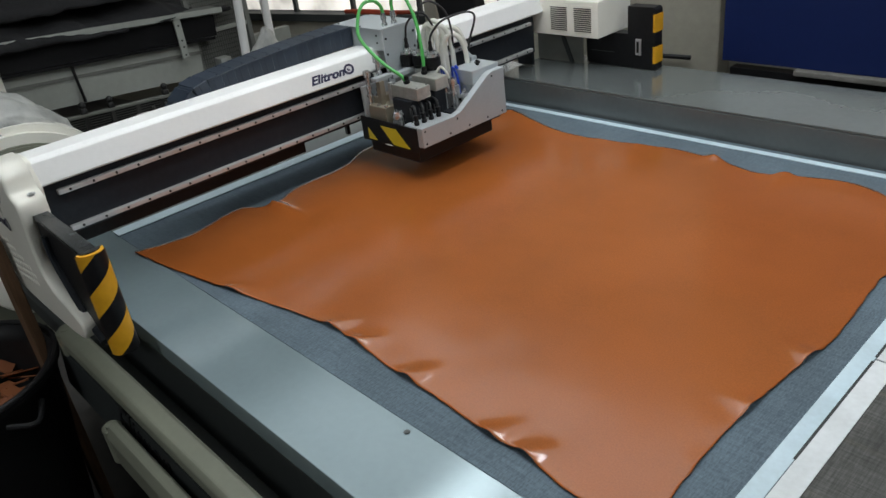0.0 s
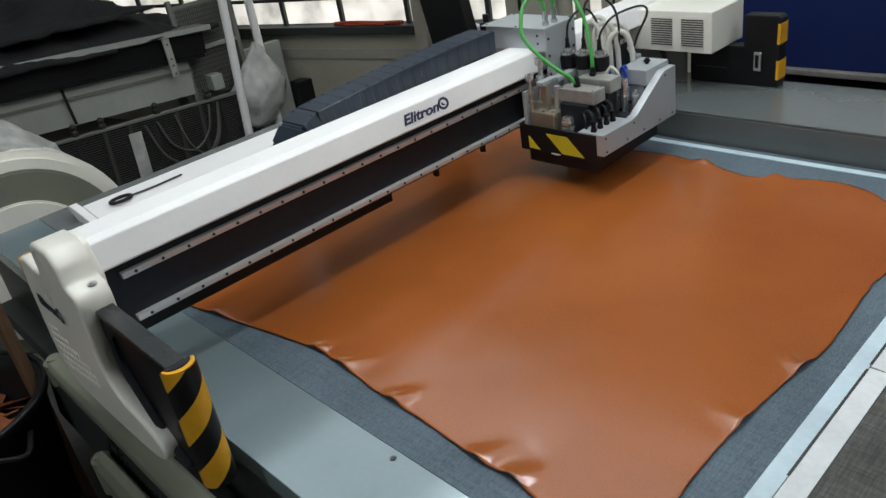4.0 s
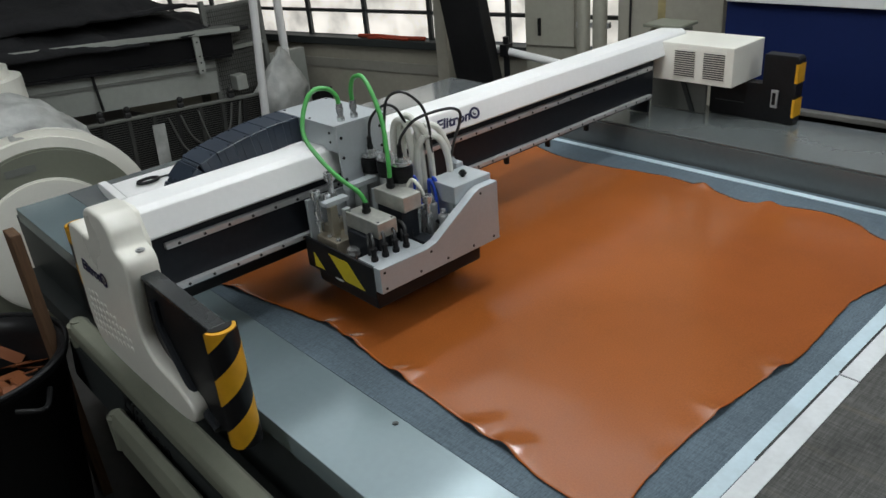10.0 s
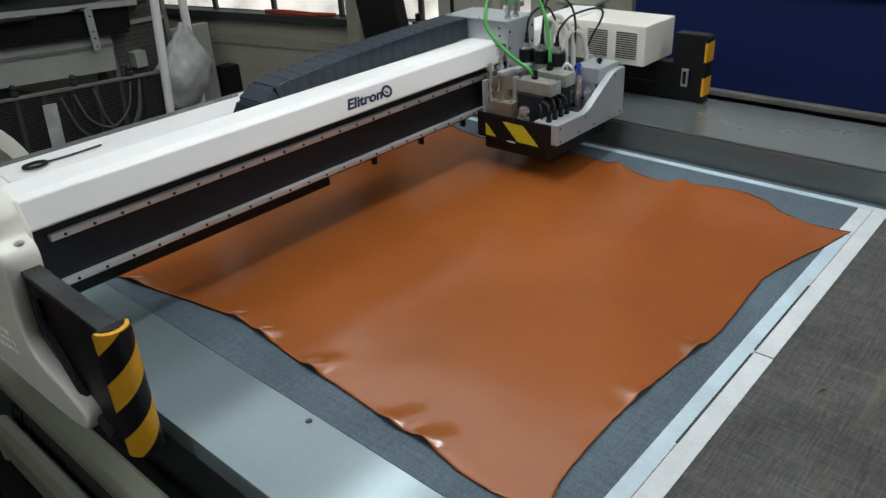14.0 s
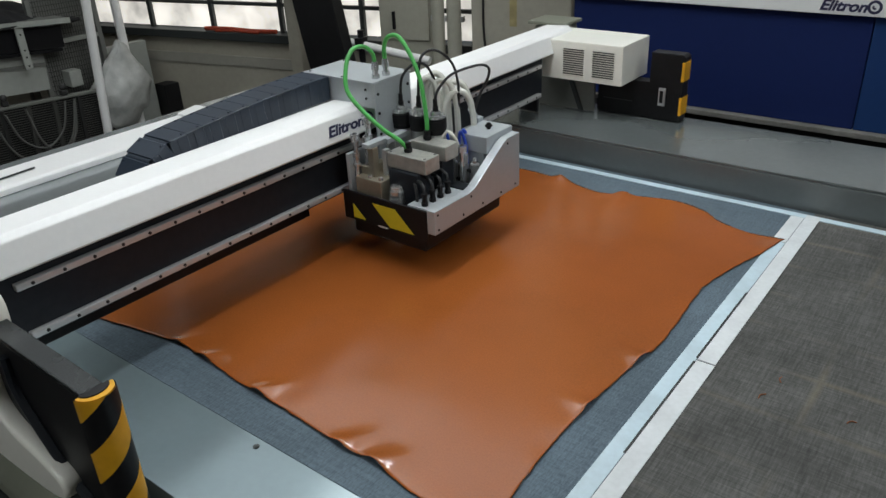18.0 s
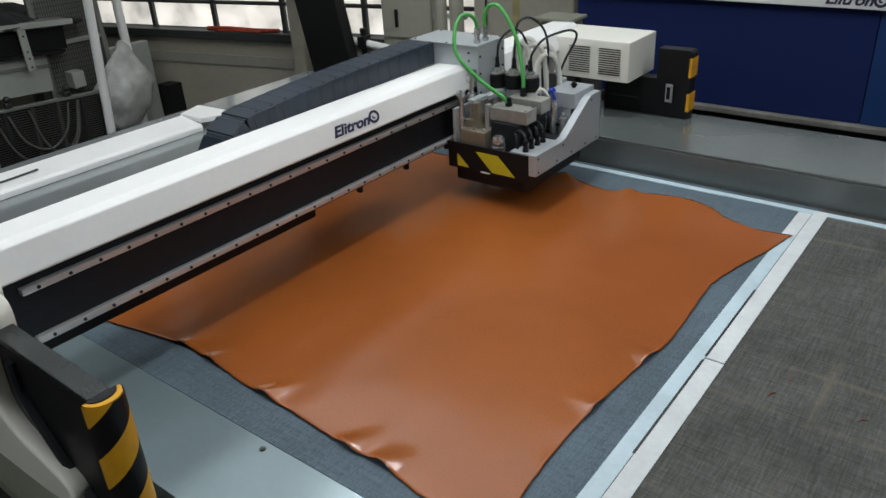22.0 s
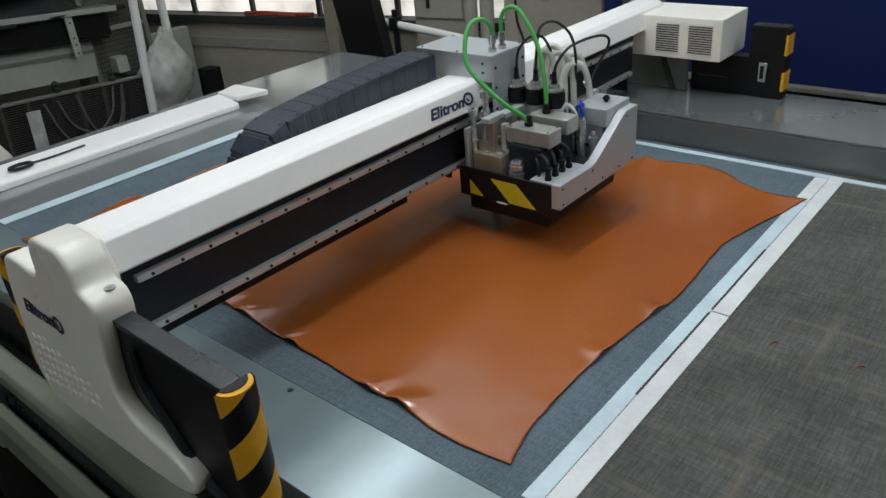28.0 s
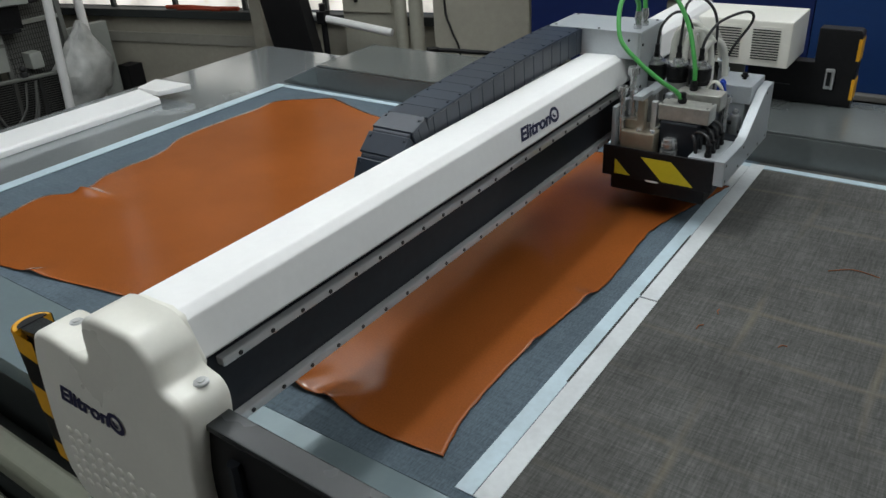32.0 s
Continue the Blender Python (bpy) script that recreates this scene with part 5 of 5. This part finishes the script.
standing("grey_panel", box(-4.56, -4.50, 2.0, 2.33, 0.0, 0.76, 0.006), BOARD, "grey board standing behind the plastic bag", "board")
standing("black_crate", box(-4.52, -4.40, 2.34, 2.46, 0.0, 0.45, 0.008), BLACK, "black box standing by the wall", "crate")

# wrapped white machine
wrap = tagged(empty("wrapped_machine"), "round white machine wrapped in clear plastic film", "machine")
part("drum", cyl(0.47, 0.40, pose(-3.40, 0.02, 0.52, 0, 90, 0), n=56, bevel=0.03), CREAM, wrap, "round cream housing")
ring = cyl(0.40, 0.03, pose(-3.0, 0.02, 0.52, 0, 90, 0), n=48, bevel=0.008)
part("drum_rim", ring, FAIRING, wrap)
part("drum_lid", cyl(0.30, 0.022, pose(-2.97, 0.0, 0.50, 0, 90, 0), n=48, bevel=0.008), CREAM, wrap)
part("name_plate", box(-2.969, -2.966, -0.10, 0.02, 0.835, 0.865), GREYBOX, wrap, "small grey plate")
part("machine_foot", box(-3.35, -3.02, -0.35, 0.35, 0.0, 0.3, 0.02), CREAM, wrap)
film = bmesh.new()
bmesh.ops.create_uvsphere(film, u_segments=56, v_segments=36, radius=1)
for v in film.verts:
    q = v.co.copy()
    r = 1 + 0.10 * noise.noise(q * 3.2) + 0.07 * noise.noise(q * 9) + 0.03 * noise.noise(q * 22)
    v.co = (-3.30 + q.x * 0.26 * r, 0.02 + q.y * 0.38 * r, 0.975 + q.z * 0.13 * r - 0.25 * max(0, q.y) ** 2)
part("film", film, PLASTIC_BAG, wrap, "crumpled clear film", smooth=True)
part("tall_drum", cyl(0.27, 1.16, pose(-3.75, -0.02, 0), n=32, bevel=0.05), CREAM, wrap)

# waste bin and the wooden board beside it
bin_ = tagged(empty("waste_bin"), "black round bin filled with orange leather offcuts", "bin")
b = bmesh.new()
prof = [(0.20, 0.0), (0.27, 0.62), (0.285, 0.63), (0.285, 0.65), (0.262, 0.65), (0.25, 0.60), (0.19, 0.02)]
ringn = 36
rings = [[b.verts.new((-1.90 + r * math.cos(2 * math.pi * k / ringn), -0.56 + r * math.sin(2 * math.pi * k / ringn), z)) for k in range(ringn)] for r, z in prof]
for p, q in zip(rings, rings[1:]):
    for k in range(ringn):
        b.faces.new((p[k], p[(k + 1) % ringn], q[(k + 1) % ringn], q[k]))
b.faces.new(rings[-1])
part("bin_body", b, BLACK, bin_, smooth=True)
part("bin_rim", tube([(-1.90 + 0.283 * math.cos(2 * math.pi * k / 24), -0.56 + 0.283 * math.sin(2 * math.pi * k / 24), 0.652) for k in range(25)], 0.009, 8, 2), BLACK, bin_)
for a in (0.4, 3.5):
    part("bin_handle", tube([(-1.90 + 0.286 * math.cos(a - 0.2), -0.56 + 0.286 * math.sin(a - 0.2), 0.60), (-1.90 + 0.32 * math.cos(a), -0.56 + 0.32 * math.sin(a), 0.58), (-1.90 + 0.286 * math.cos(a + 0.2), -0.56 + 0.286 * math.sin(a + 0.2), 0.60)], 0.008, 8), BLACK, bin_)
rng = random.Random(9)
heap = bmesh.new()
for k in range(90):
    a, r = rng.random() * 6.28, 0.22 * math.sqrt(rng.random())
    c = Vector((-1.90 + r * math.cos(a), -0.56 + r * math.sin(a), 0.50 + 0.05 * rng.random() + 0.05 * (0.22 - r)))
    m = Matrix.Translation(c) @ Euler((rng.uniform(-0.7, 0.7), rng.uniform(-0.7, 0.7), rng.random() * 6)).to_matrix().to_4x4()
    join(heap, moved(box(-0.05, 0.05, -0.018, 0.018, -0.0015, 0.0015), m))
tagged(part("leather_offcuts", heap, SCRAP), "heap of orange leather offcuts in the bin", "offcuts", kind="stuff")
standing("wooden_board", box(-1.96, -1.88, -0.33, -0.30, 0.0, 0.98, 0.004), WOOD, "rough brown wooden board standing on edge", "board")

# crumbs of leather on the felt
for (x, y, a, l) in ((0.298, 0.640, 40, 0.018), (0.16, 0.70, 100, 0.02), (0.36, 0.985, 12, 0.10), (0.145, 0.628, 70, 0.022), (0.56, 0.62, 70, 0.014)):
    o = tagged(part("leather_scrap", tube([(-l / 2, 0, 0.0012), (0, l * 0.18, 0.0022), (l / 2, 0, 0.0012)], 0.0011, 6), SCRAP), "tiny curl of orange leather on the felt", "scrap")
    o.matrix_world = pose(x, y, H, 0, 0, a)

# ceiling lamps, all out of view; the last two hold added fill
for k, (tx, ty) in enumerate(TUBES):
    lamp = tagged(empty("unseen_ceiling_lamp"), "unseen twin-tube fluorescent lamp hung below the ceiling", "ceiling lamp", "ceiling lamps")
    part("lamp_body", box(tx - 0.09, tx + 0.09, ty - 0.78, ty + 0.78, TUBE_Z + 0.03, TUBE_Z + 0.09, 0.01), WHITE, lamp)
    part("lamp_rod", cyl(0.008, 3.5 - TUBE_Z - 0.09, pose(tx, ty, TUBE_Z + 0.09)), STEEL, lamp)
    for dx in (-0.05, 0.05):
        part("tube", cyl(0.014, 1.5, pose(tx + dx, ty - 0.75, TUBE_Z + 0.012, -90, 0, 0), n=12), TUBE_GLOW, lamp)

motions()
